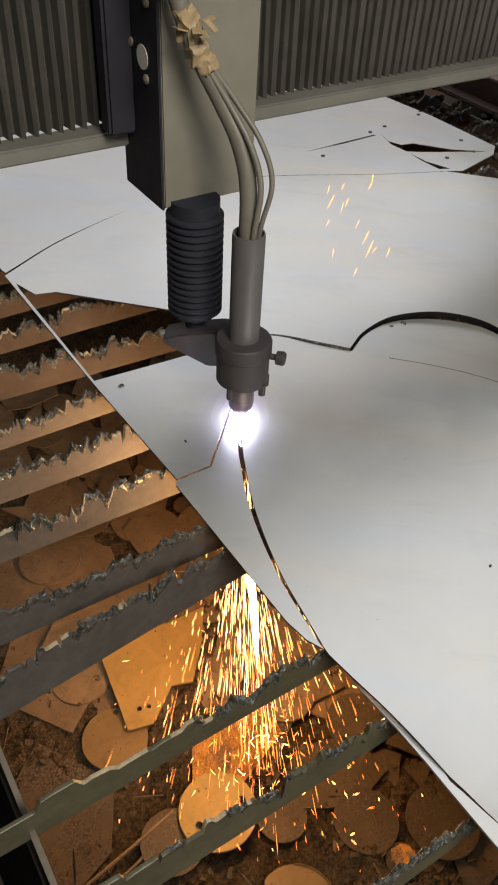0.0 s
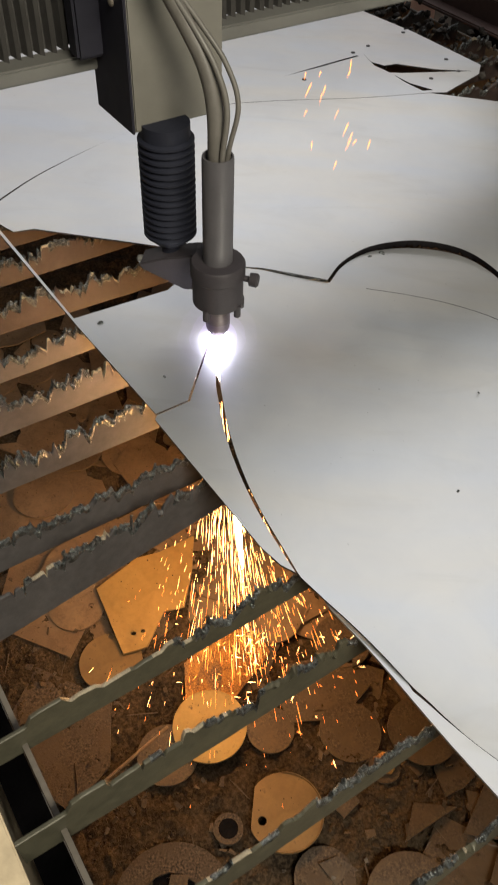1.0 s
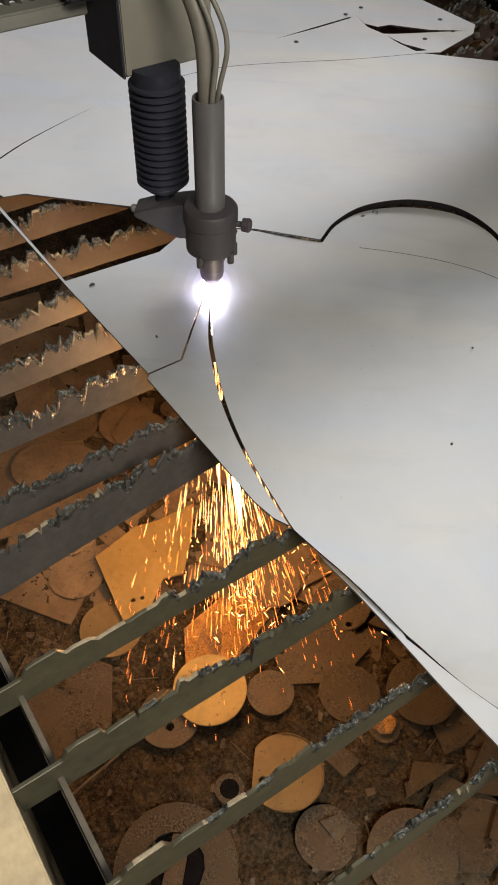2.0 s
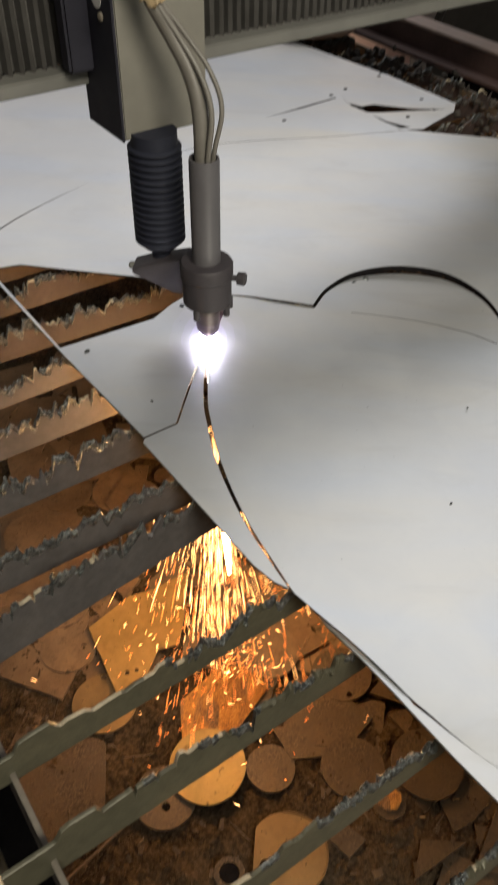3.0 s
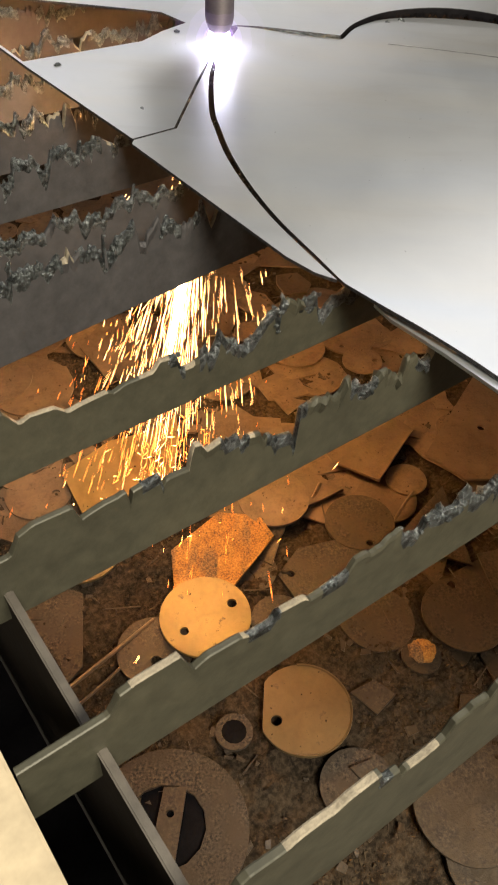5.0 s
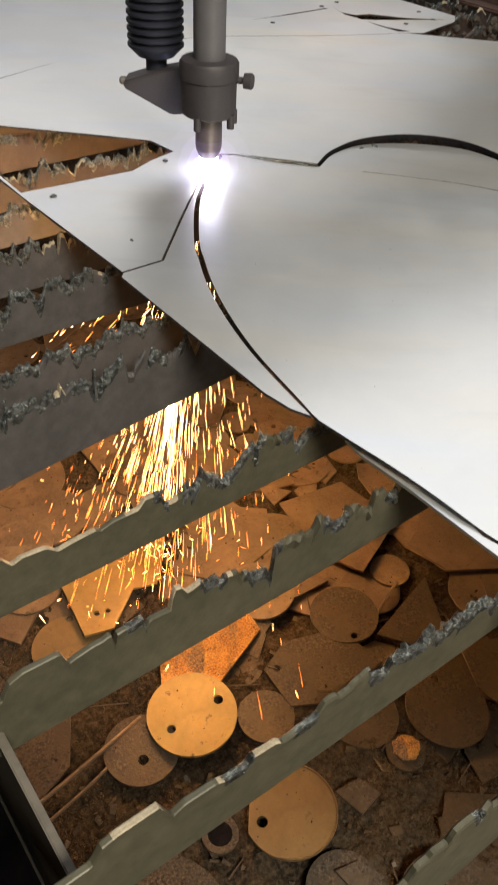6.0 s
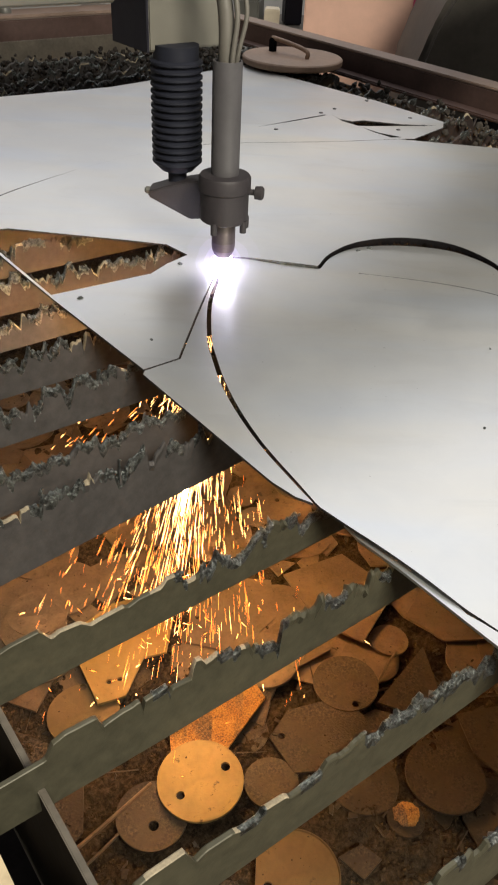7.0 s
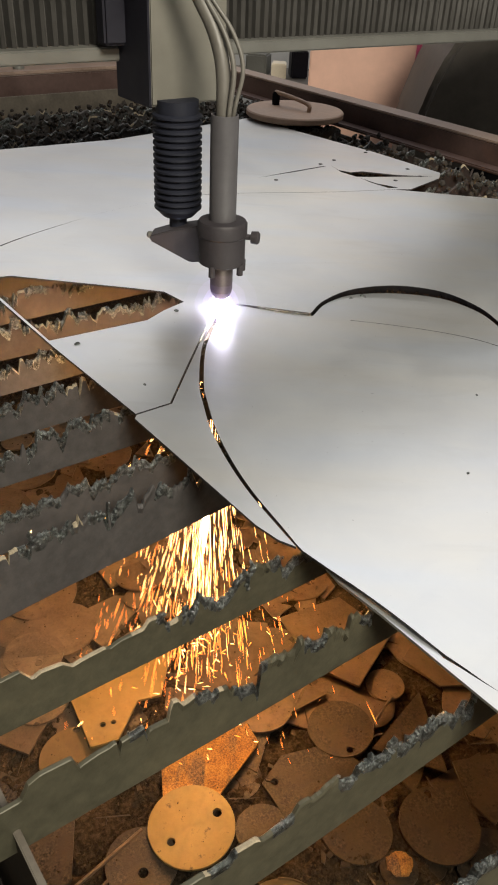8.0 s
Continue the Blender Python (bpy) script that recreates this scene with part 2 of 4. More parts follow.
AMBER = rusty_plate("amber_scrap", (0.205, 0.128, 0.040), (0.39, 0.252, 0.086), 0.35, 0.42, 0.1)
GOLD = rusty_plate("fresh_scrap", (0.165, 0.112, 0.036), (0.35, 0.245, 0.082), 0.35, 0.45, 0.85)
OCHRE = rusty_plate("ochre_scrap", (0.10, 0.064, 0.027), (0.20, 0.132, 0.056), 0.35, 0.42, 0.5)
def grainy_rust():
    m = Nodes("grainy_orange_rust")
    co = m.coords()
    band, mid, fine = m.noise(m.coords((14, 3, 1), turn=0.9), 2.4, 3, 0.5), m.noise(co, 60, 5, 0.7), m.noise(co, 420, 3, 0.65)
    base = m.ramp(m.mix(0.6, mid, fine), [(0.36, (0.08, 0.034, 0.012)), (0.52, (0.38, 0.17, 0.032)), (0.68, (0.56, 0.32, 0.075))])
    base = m.mix(m.ramp(band, [(0.5, 0.0), (0.58, 0.75)]), base, m.ramp(fine, [(0.4, (0.06, 0.04, 0.025)), (0.7, (0.26, 0.16, 0.08))]))
    m.bump(fine, 0.8, 0.002)
    return m.set(Base_Color=base, Roughness=0.7, Metallic=0.1)


GRIT = plain("grit", (0.058, 0.041, 0.023), 0.85, 0.0, 60, 0.5, 0.4, 0.1)
GRAINY = grainy_rust()
FRAME = plain("frame_steel", (0.09, 0.078, 0.062), 0.6, 0.2, 22, 0.4, 0.4)
DARK_RAIL = plain("dark_brown_plate", (0.024, 0.018, 0.013), 0.75, 0.1, 20, 0.5, 0.4, 0.2)
PALE = plain("pale_frame_paint", (0.38, 0.31, 0.2), 0.6, 0.0, 18, 0.3, 0.3)
RAIL = plain("brown_rail_paint", (0.070, 0.043, 0.037), 0.45, 0.1, 15, 0.35, 0.25)
PALE_RAIL = plain("worn_rail_paint", (0.20, 0.145, 0.115), 0.45, 0.1, 15, 0.3, 0.25)
PVC = plain("grey_plastic", (0.060, 0.058, 0.063), 0.42, 0.0, 40, 0.12, 0.05)
BODY = plain("torch_body_plastic", (0.025, 0.022, 0.025), 0.55, 0.0, 40, 0.3, 0.1, 0.3)
RUBBER = plain("black_rubber", (0.010, 0.0115, 0.019), 0.6, 0.0, 40, 0.2, 0.1, 0.25)
PANEL = plain("grey_carriage_paint", (0.112, 0.108, 0.092), 0.5, 0.0, 9, 0.14, 0.08)
DARK = plain("dark_carriage_paint", (0.012, 0.012, 0.018), 0.55, 0.0, 12, 0.3, 0.08, 0.25)
# pale colour paints the lit rim on parts of the slats' top edges
LIT_EDGE = plain("lit_slat_edge", (0.24, 0.205, 0.145), 0.7, 0.1, 90, 0.5, 0.8, 0.3)
PLEAT = plain("bellows_cloth", (0.038, 0.0365, 0.034), 0.5, 0.0, 30, 0.25, 0.2)
BEAM = plain("beam_paint", (0.105, 0.105, 0.096), 0.45, 0.2, 10, 0.15, 0.08)
CABLE = plain("grey_cable", (0.085, 0.08, 0.07), 0.5, 0.0, 30, 0.2, 0.15)
TAPE = plain("old_tape", (0.20, 0.15, 0.085), 0.6, 0.0, 60, 0.4, 0.5)
BRASS = plain("copper_nozzle", (0.085, 0.07, 0.065), 0.45, 0.5, 40, 0.3, 0.1)
CONCRETE = plain("concrete", (0.22, 0.21, 0.19), 0.85, 0.0, 2, 0.25, 0.3)
ROOF = plain("hall_roof", (0.09, 0.09, 0.095), 0.9, 0.0, 1.5, 0.2, 0.1)
WALL = plain("hall_wall", (0.36, 0.36, 0.36), 0.9, 0.0, 1.5, 0.15, 0.1)
PINK = plain("primed_panel", (0.64, 0.40, 0.31), 0.6, 0.0, 3, 0.15, 0.1)
MAGENTA = plain("magenta_paint", (0.5, 0.07, 0.16), 0.5, 0.0, 10, 0.15, 0.1)
CREAM = plain("cream_cloth", (0.62, 0.55, 0.42), 0.8, 0.0, 20, 0.15, 0.2)
GREEN = plain("dark_cover", (0.085, 0.075, 0.062), 0.6, 0.0, 6, 0.3, 0.2)
LID = plain("lid_wood", (0.32, 0.215, 0.15), 0.6, 0.0, 14, 0.25, 0.2)
BLACK = plain("dull_black", (0.006, 0.0055, 0.006), 0.95, 0.0, 40, 0.5, 0.6, 0.03)
GREY_SLAG = plain("grey_slag", (0.036, 0.031, 0.026), 0.75, 0.2, 40, 0.9, 0.6, 0.3)
CINDER = plain("cinder", (0.022, 0.018, 0.015), 0.75, 0.1, 25, 0.8, 0.6, 0.2)
# emission of the shells that paint the halo round the arc
HALO = [halo_shell("glowing_gas", (0.64, 0.46, 1.0), s) for s in (0.15, 0.075, 0.032, 0.012)]
ARC = glow("arc_core", (0.80, 0.80, 1.0), 75.0)
TRAY_LIGHT = glow("tray_light", (1.0, 0.50, 0.180), 880.0)
ROOT = glow("jet_root", (1.0, 0.80, 0.70), 100.0)
SPARK = glow("spark", (1.0, 0.26, 0.045), 4.5)
SPARK_HOT = glow("hot_spark", (1.0, 0.46, 0.15), 9.0)
# ---------------------------------------------------------------- hall
def wall_box(name, c, s, mat):
    return tagged(part(name, box(bmesh.new(), c, s), mat, smooth=False), kind="structure")


wall_box("floor", (0, 1, -0.05), (9, 10, 0.1), CONCRETE)
wall_box("ceiling", (0, 1, 4.65), (9, 10, 0.1), ROOF)
wall_box("wall_north", (0, 6.05, 2.3), (9, 0.1, 4.6), WALL)
wall_box("wall_south", (0, -4.05, 2.3), (9, 0.1, 4.6), WALL)
wall_box("wall_east", (4.55, 1, 2.3), (0.1, 10, 4.6), WALL)
wall_box("wall_west", (-4.55, 1, 2.3), (0.1, 10, 4.6), WALL)

# ---------------------------------------------------------------- cutting table
U0, U1, N0, N1 = 0.036, 1.47, -0.75, 2.02
table = thing("cutting_table", "brown steel plasma cutting table with a deep scrap tray", "cutting table", TABLE)
bm = bmesh.new()
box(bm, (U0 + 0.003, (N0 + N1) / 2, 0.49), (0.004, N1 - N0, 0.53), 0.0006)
rail = part("slat_rail", bm, DARK_RAIL, table, "dark brown steel plate slotted for the slats")
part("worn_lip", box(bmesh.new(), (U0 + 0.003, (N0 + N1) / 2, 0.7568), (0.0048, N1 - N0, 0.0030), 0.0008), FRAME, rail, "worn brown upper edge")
# added plate, black in place of the shade down this gap
part("gutter", box(bmesh.new(), (0.018, (N0 + N1) / 2, 0.56), (0.034, N1 - N0, 0.01)), BLACK, table, "added black plate for the shaded gap beside the slat rail")
bm = bmesh.new()
box(bm, (-0.022, (N0 + N1) / 2, 0.775), (0.05, N1 - N0 + 0.1, 0.006), 0.0015)
box(bm, (0.0, (N0 + N1) / 2, 0.665), (0.006, N1 - N0 + 0.1, 0.214), 0.0015)
part("edge_angle", bm, PALE, table, "pale painted angle iron along the edge")
bm = bmesh.new()
box(bm, (U1, (N0 + N1) / 2, 0.5), (0.006, N1 - N0, 0.53), 0.001)
part("far_slat_rail", bm, FRAME, table, "dark steel plate slotted for the slats")
bm = bmesh.new()
ND = (N1 - N0) + 0.9
box(bm, (U1 + 0.066, 0.8, 0.800), (0.009, ND, 0.052), 0.002)
part("rail_web", bm, RAIL, table, "brown painted steel side rail")
part("rail_foot", box(bmesh.new(), (U1 + 0.041, 0.8, 0.778), (0.040, ND, 0.009), 0.003), RAIL, table)
part("rail_head", box(bmesh.new(), (U1 + 0.092, 0.8, 0.829), (0.060, ND, 0.006), 0.002), PALE_RAIL, table, "worn pale upper edge")
bm = bmesh.new()
box(bm, ((U0 + U1) / 2, N1 + 0.02, 0.5), (U1 - U0, 0.006, 0.62), 0.001)
part("end_plate", bm, FRAME, table)
part("end_rail_top", box(bmesh.new(), (0.35, N1 + 0.13, 0.855), (2.2, 0.10, 0.010), 0.003), PALE_RAIL, table, "worn pale top of the end rail")
part("end_rail_back", box(bmesh.new(), (0.35, N1 + 0.186, 0.902), (2.2, 0.010, 0.08), 0.003), RAIL, table, "brown painted steel end rail")
part("end_rail_web", box(bmesh.new(), (0.35, N1 + 0.085, 0.814), (2.2, 0.010, 0.07), 0.003), RAIL, table)
for k, (u, n) in enumerate([(0.05, N0), (U1, N0), (0.05, N1), (U1, N1)]):
    part("leg", box(bmesh.new(), (u, n, 0.12), (0.08, 0.08, 0.24), 0.004), FRAME, table)
for k in range(5):
    part("rail_bolt", lathe(bmesh.new(), [(0.016, 0), (0.016, 0.008), (0.013, 0.014), (0.005, 0.017)], 12, pose(0.24 + 0.62 * (k - 2), N1 + 0.125, 0.860)), BEAM, table)

# scrap bed: one uneven sheet of dirt
bm = bmesh.new()
NU, NN = 400, 700
grid = []


def bed_height(u, n):
    return BED - 0.007 + 0.010 * noise.noise(Vector((u * 5, n * 5, 0.3))) + 0.008 * noise.noise(Vector((u * 24, n * 24, 1.3))) + 0.006 * noise.noise(Vector((u * 70, n * 70, 2.3))) + 0.004 * noise.noise(Vector((u * 150, n * 150, 5.3)))


for i in range(NU + 1):
    row = []
    for j in range(NN + 1):
        u, n = U0 + (U1 - U0) * i / NU, N0 + (N1 - N0) * j / NN
        z = bed_height(u, n)
        row.append(bm.verts.new((u, n, z)))
    grid.append(row)
for i in range(NU):
    for j in range(NN):
        bm.faces.new((grid[i][j], grid[i + 1][j], grid[i + 1][j + 1], grid[i][j + 1]))
part("tray_dirt", bm, DIRT, table, "rust-brown dirt and slag in the tray")

# ---------------------------------------------------------------- slats
random.seed(7)
# for each slat: place across the table, skew, lower edge, where its smooth steps end and where the thick crust begins
SLATS = [(-0.215, 0, 0.722, 0.15, 0.25), (-0.131, 0, 0.722, 0.15, 0.25), (-0.051, 0, 0.706, 0.115, 0.225), (0.035, 0, 0.733, 0.115, 0.215), (0.133, 0, 0.736, 0.10, 0.225),
         (0.212, 0, 0.745, 0.155, 0.205), (0.352, 0.10, 0.716, 0.04, 0.13), (0.396, 0, 0.738, 0.04, 0.10), (0.493, 0, 0.738, 0.04, 0.12), (0.579, 0, 0.736, 0.04, 0.12), (0.653, 0, 0.748, 0.04, 0.10),
         (0.748, -0.05, 0.743, 0.04, 0.20), (0.842, 0, 0.744, 0.04, 0.10)] + [(0.928 + 0.09 * k, 0, 0.744, 0.04, 0.10) for k in range(12)]
ICO = bmesh.new()
bmesh.ops.create_icosphere(ICO, subdivisions=1, radius=1)
ICO_V, ICO_F = [v.co.copy() for v in ICO.verts], [[v.index for v in f.verts] for f in ICO.faces]
ICO.free()


def slat_profile(k, e1, e2):
    """The burnt upper edge as knots: broad flame-cut steps, then small steps and nicks, then teeth."""
    rnd = random.Random(100 + k)
    knots, u, z = [(0.004, 0.781), (0.045, 0.783), (0.050, 0.792)], 0.050, 0.79
    while u < U1:
        if u < e1:
            level = rnd.choice((0.776, 0.780, 0.786, 0.791, 0.795)) if u > 0.06 else 0.795
            long = rnd.uniform(0.013, 0.030)
            knots += [(u, level - 0.001), (u + 0.3 * long, level + rnd.uniform(0.0, 0.003)), (u + long, level + rnd.uniform(-0.001, 0.003))]
            u += long + rnd.uniform(0.002, 0.008)
        elif u < e2:
            level = 0.784 + rnd.gauss(0, 0.0062) + 0.006 * noise.noise(Vector((u * 16, k * 3.7, 0.1)))
            long = rnd.uniform(0.004, 0.017)
            knots += [(u, level), (u + long, level + rnd.uniform(-0.002, 0.003))]
            u += long + rnd.uniform(0.001, 0.004)
            if rnd.random() < 0.3:
                knots.append((u, level - rnd.uniform(0.008, 0.018)))
                u += rnd.uniform(0.001, 0.003)
        else:
            z = 0.784 + rnd.gauss(0, 0.0046) + 0.013 * noise.noise(Vector((u * 20, k * 3.7, 0.1)))
            if rnd.random() < 0.18:
                z -= rnd.uniform(0.005, 0.016)
            knots.append((u, z))
            u += rnd.choice((0.002, 0.003, 0.005, 0.009))
    return [p[0] for p in knots], [p[1] for p in knots]


def slat(n, skew, low, e1, e2, k):
    """A burnt slat: stepped where little was cut over it, ragged and crusted further in."""
    rnd = random.Random(300 + k)
    ku, kz = slat_profile(k, e1, e2)
    bm, cv, cf = bmesh.new(), [], []
    rows, burn, u = [], [], 0.004
    while u < U1 - 0.004:
        ragged = min(1.0, max(0.0, (u - e1) / max(0.02, e2 - e1)))
        crusty = min(1.0, max(0.0, (u - e2) / 0.02 + 0.4))
        top = min(TOP - 0.004 if u > 0.17 else TOP + 0.004, float(np.interp(u, ku, kz)) + 0.0012 * ragged * noise.noise(Vector((u * 300, k, 4.2))) + 0.004 * crusty * rnd.random() ** 4)
        fat = [0.0019 + 0.007 * crusty * max(0.0, noise.noise(Vector((u * 170, k * 2.3, s)))) ** 1.2 for s in (9.0, 14.0)]
        sway = 0.0016 * math.sin(u * 6 + k) + skew * (u - 0.2)
        lean = sway + 0.002 * ragged * noise.noise(Vector((u * 60, k * 1.3, 2.0)))
        drip = 0.0012 + 0.0035 * ragged + 0.012 * crusty * max(0.0, noise.noise(Vector((u * 75, k * 6.1, 1.0))))
        rows.append([bm.verts.new((u, n + d, z)) for d, z in ((-0.0015 + sway, low), (-0.0015 + sway, top - drip - 0.005), (-fat[0] + lean, top - 0.35 * drip - 0.0008 * ragged), (-0.0012 + lean, top), (0.0012 + lean, top), (fat[1] + lean, top - 0.35 * drip - 0.0008 * ragged), (0.0015 + sway, top - drip - 0.005), (0.0015 + sway, low))])
        burnt = u > e1 and (u > e2 or noise.noise(Vector((u * 55, k * 2.9, 3.0))) > 0.05) and noise.noise(Vector((u * 30, k * 4.4, 6.0))) > -0.15
        burn.append(burnt)
        step = 0.0018 if u < 0.62 else 0.007
        # beads and drips of slag along the burnt edge
        if burnt and u < 0.62:
            for _ in range(rnd.choice((0, 1, 1, 2)) if u > e2 else rnd.choice((0, 0, 1))):
                r = rnd.uniform(0.0006, 0.0020) * (1.2 if u > e2 else 1.0)
                side = rnd.choice((-1, -1, 1))
                c = Vector((u + rnd.uniform(-0.002, 0.002), n + lean + side * rnd.uniform(0.0006, 0.0022), top - rnd.uniform(-0.0005, 0.011) * rnd.random()))
                tall = rnd.uniform(1.0, 2.6) if rnd.random() < 0.4 else rnd.uniform(0.7, 1.2)
                b = len(cv)
                turn = Euler((rnd.random() * 0.7, rnd.random() * 0.7, rnd.random() * 6)).to_matrix()
                cv += [tuple(c + turn @ Vector((v.x * r, v.y * r, v.z * r * tall)) * rnd.uniform(0.7, 1.25)) for v in ICO_V]
                cf += [[b + i for i in f] for f in ICO_F]
        u += step
    for a, b, burnt in zip(rows, rows[1:], burn):
        for j in range(8):
            quad = (a[j], a[(j + 1) % 8], b[(j + 1) % 8], b[j])
            if j in (1, 2, 3, 4, 5) and burnt:
                i = len(cv)
                cv += [tuple(v.co) for v in quad]
                cf.append([i, i + 1, i + 2, i + 3])
            else:
                bm.faces.new(quad).material_index = 1 if j in (2, 3, 4) and a[0].co.x > 0.056 and noise.noise(Vector((a[0].co.x * 26, k * 5.1, 8.0))) > 0.12 else 0
    bm.faces.new(rows[0]), bm.faces.new(rows[-1][::-1])
    ob = thing("support_slat", "", "", TABLE)
    rusty = 0.7 < n < 1.2
    part("blade", bm, [SLAT_RUST if rusty else SLAT if n < 0.3 else SLAT_GREY, LIT_EDGE], ob, smooth=False)
    me = bpy.data.meshes.new("slag_crust")
    me.from_pydata(cv, [], cf)
    me.materials.append(SLAG)
    crust = new("slag_crust", me)
    crust.parent = ob
    tagged(crust, "glittering grey slag crust along the edge", kind="stuff")
    return tagged(ob, "rusted steel support slat with a jagged slag-crusted edge" if rusty else "burnt grey steel support slat with a jagged slag-crusted edge", "support slat", "support slats of the table")


for k, row in enumerate(SLATS):
    slat(*row, k)

# ---------------------------------------------------------------- the sheet being cut
def edge_at(s):
    return Vector((-0.177 + 0.6465 * s, 0.682 - 0.763 * s))


def bump_at(x, y, cx, cy, r, h):
    return h * math.exp(-((x - cx) ** 2 + (y - cy) ** 2) / (r * r))


def back_warp(x, y):
    return bump_at(x, y, 0.25, 0.99, 0.10, 0.002) + 0.0015 * noise.noise(Vector((x * 4, y * 4, 0.5)))



def leaf_warp(x, y):
    near = max(0.0, 0.05 - ((x - 0.118) * 0.673 + (y - 0.351) * 0.739)) if x > 0.1 else 0.0
    return -1.6 * near ** 2 * min(1.0, (x - 0.1) * 8) + bump_at(x, y, 0.34, 0.45, 0.18, 0.008) - bump_at(x, y, 0.26, 0.90, 0.11, 0.009) - bump_at(x, y, 0.075, 0.81, 0.06, 0.003) + 0.0015 * noise.noise(Vector((x * 4, y * 4, 3.5)))


V2 = lambda pts: [Vector(p) for p in pts]
KERF = smooth_line(V2([(0.013, 0.831), (0.004, 0.77), (-0.001, 0.70), (0.006, 0.615), (0.015, 0.573), (0.0275, 0.527), (0.046, 0.478), (0.070, 0.428), (0.100, 0.378), (0.113, 0.357)]), 6)
NOTCH = smooth_line(V2([(0.013, 0.8355), (0.04, 0.836), (0.088, 0.828), (0.1265, 0.821)]), 4)
LOBE = smooth_line(V2([(0.1275, 0.8215), (0.146, 0.866), (0.185, 0.909), (0.247, 0.931), (0.309, 0.921), (0.35, 0.881), (0.371, 0.829), (0.383, 0.75)]), 6)
OLD = V2([(-0.053, 0.5435), (-0.021, 0.570), (-0.0135, 0.66), (-0.0055, 0.745), (0.0005, 0.79)])
SPLIT = smooth_line(V2([(-0.376, 0.9205), (-0.321, 1.046), (-0.213, 1.204), (-0.099, 1.306), (-0.009, 1.347), (0.165, 1.393), (0.294, 1.436)]), 6)
WIDTH = [0.012 * max(0.0, 1 - k / 10) + 0.0001 if k < 16 else 0.0016 for k in range(len(SPLIT))]
FAR = V2([(0.50, 1.41), (1.36, 0.40), (0.85, -0.10)])
SEAM = V2([(0.395, 0.66), (0.60, 0.45), (1.02, 0.02)])

sheet_tag = ("grey cold-rolled steel sheet with fresh plasma cuts", "steel sheet")
# middle piece with the triangular opening
opening = V2([(-0.042, 0.834), (-0.073, 0.8635), (-0.120, 0.869), (-0.218, 0.8775), (-0.290, 0.884), (-0.316, 0.872), (-0.352, 0.8955), (-0.3395, 0.8785), (-0.1845, 0.6955), (-0.08, 0.770), (-0.064, 0.803)])
outline = [*[p + Vector((0, -w)) for p, w in zip(SPLIT, WIDTH)], *FAR[:2], SEAM[-1], *SEAM[:-1][::-1], *offset(LOBE, 0.0016)[::-1], *offset(NOTCH, 0.0012)[::-1], *[Vector((0.0045, 0.83)), Vector((0.0, 0.80))],
           *offset(OLD, 0.0012)[::-1][1:], edge_at(0.0), Vector((-0.374, 0.9125))]
mid_sheet = tagged(part("steel_sheet", plate(bmesh.new(), outline, TOP, 0.0025, [opening], 0.03, back_warp, 0, 1), [STEEL, EDGE], None, smooth=True), *sheet_tag)
# dross hanging under the fresh cuts
def dross(line, deep, parent, seed, mat):
    bm, rows = bmesh.new(), []
    pts = [a.lerp(b, s / 5) for a, b in zip(line, line[1:]) for s in range(5)] + [line[-1]]
    for k, p in enumerate(pts):
        way = (pts[min(k + 1, len(pts) - 1)] - pts[max(k - 1, 0)]).normalized()
        out = Vector((-way.y, way.x))
        z = TOP + back_warp(p.x, p.y) - 0.0008
        d = deep * (0.75 + 0.5 * noise.noise(Vector((k * 0.37, seed, 0))) + 0.3 * noise.noise(Vector((k * 1.7, seed, 3))))
        w = 0.0004 + 0.0006 * abs(noise.noise(Vector((k * 0.9, seed, 7))))
        rows.append([bm.verts.new((*(p + out * o), z - h)) for o, h in ((-w, 0.0), (-w * 1.4, d * 0.5), (0.0006, d), (0.0016, d * 0.6), (0.0016, 0.0))])
    for a, b in zip(rows, rows[1:]):
        for j in range(5):
            bm.faces.new((a[j], a[(j + 1) % 5], b[(j + 1) % 5], b[j]))
    bm.faces.new(rows[0]), bm.faces.new(rows[-1][::-1])
    part("dross", bm, mat, parent, "dark slag bead under the cut edge", smooth=False)


dross(offset(LOBE, 0.0018), 0.013, mid_sheet, 1.0, BLACK)
dross(offset(NOTCH, 0.0014), 0.007, mid_sheet, 2.0, SLAG)
# leaf-shaped piece
LEAF_EDGE = smooth_line(V2([(0.118, 0.351), (0.140, 0.331), (0.165, 0.309), (0.19, 0.285), (0.212, 0.262)]), 3)
right_kerf = smooth_line(V2([(0.2185, 0.254), (0.229, 0.245), (0.247, 0.2285), (0.273, 0.208), (0.34, 0.165), (0.45, 0.118), (0.62, 0.06)]), 5)
taper = [0.0025 - 0.0019 * max(0.0, (k - 30) / (len(KERF) - 31)) for k in range(len(KERF))]
kerf_right = [offset(KERF, w)[k] for k, w in enumerate(taper)]
kerf_left = [offset(KERF, -w)[k] for k, w in enumerate(taper)]
outline = [*kerf_right, *LEAF_EDGE, *offset(right_kerf, 0.001), *SEAM[::-1][:1], *SEAM[::-1][1:], *offset(LOBE, -0.0022)[::-1], *offset(NOTCH, -0.0014)[::-1]]
leaf = tagged(part("leaf_piece", plate(bmesh.new(), outline, TOP, 0.0025, [], 0.03, leaf_warp, 0, 1), [STEEL, EDGE], None), "large leaf-shaped piece of grey sheet steel being cut free", "steel sheet")
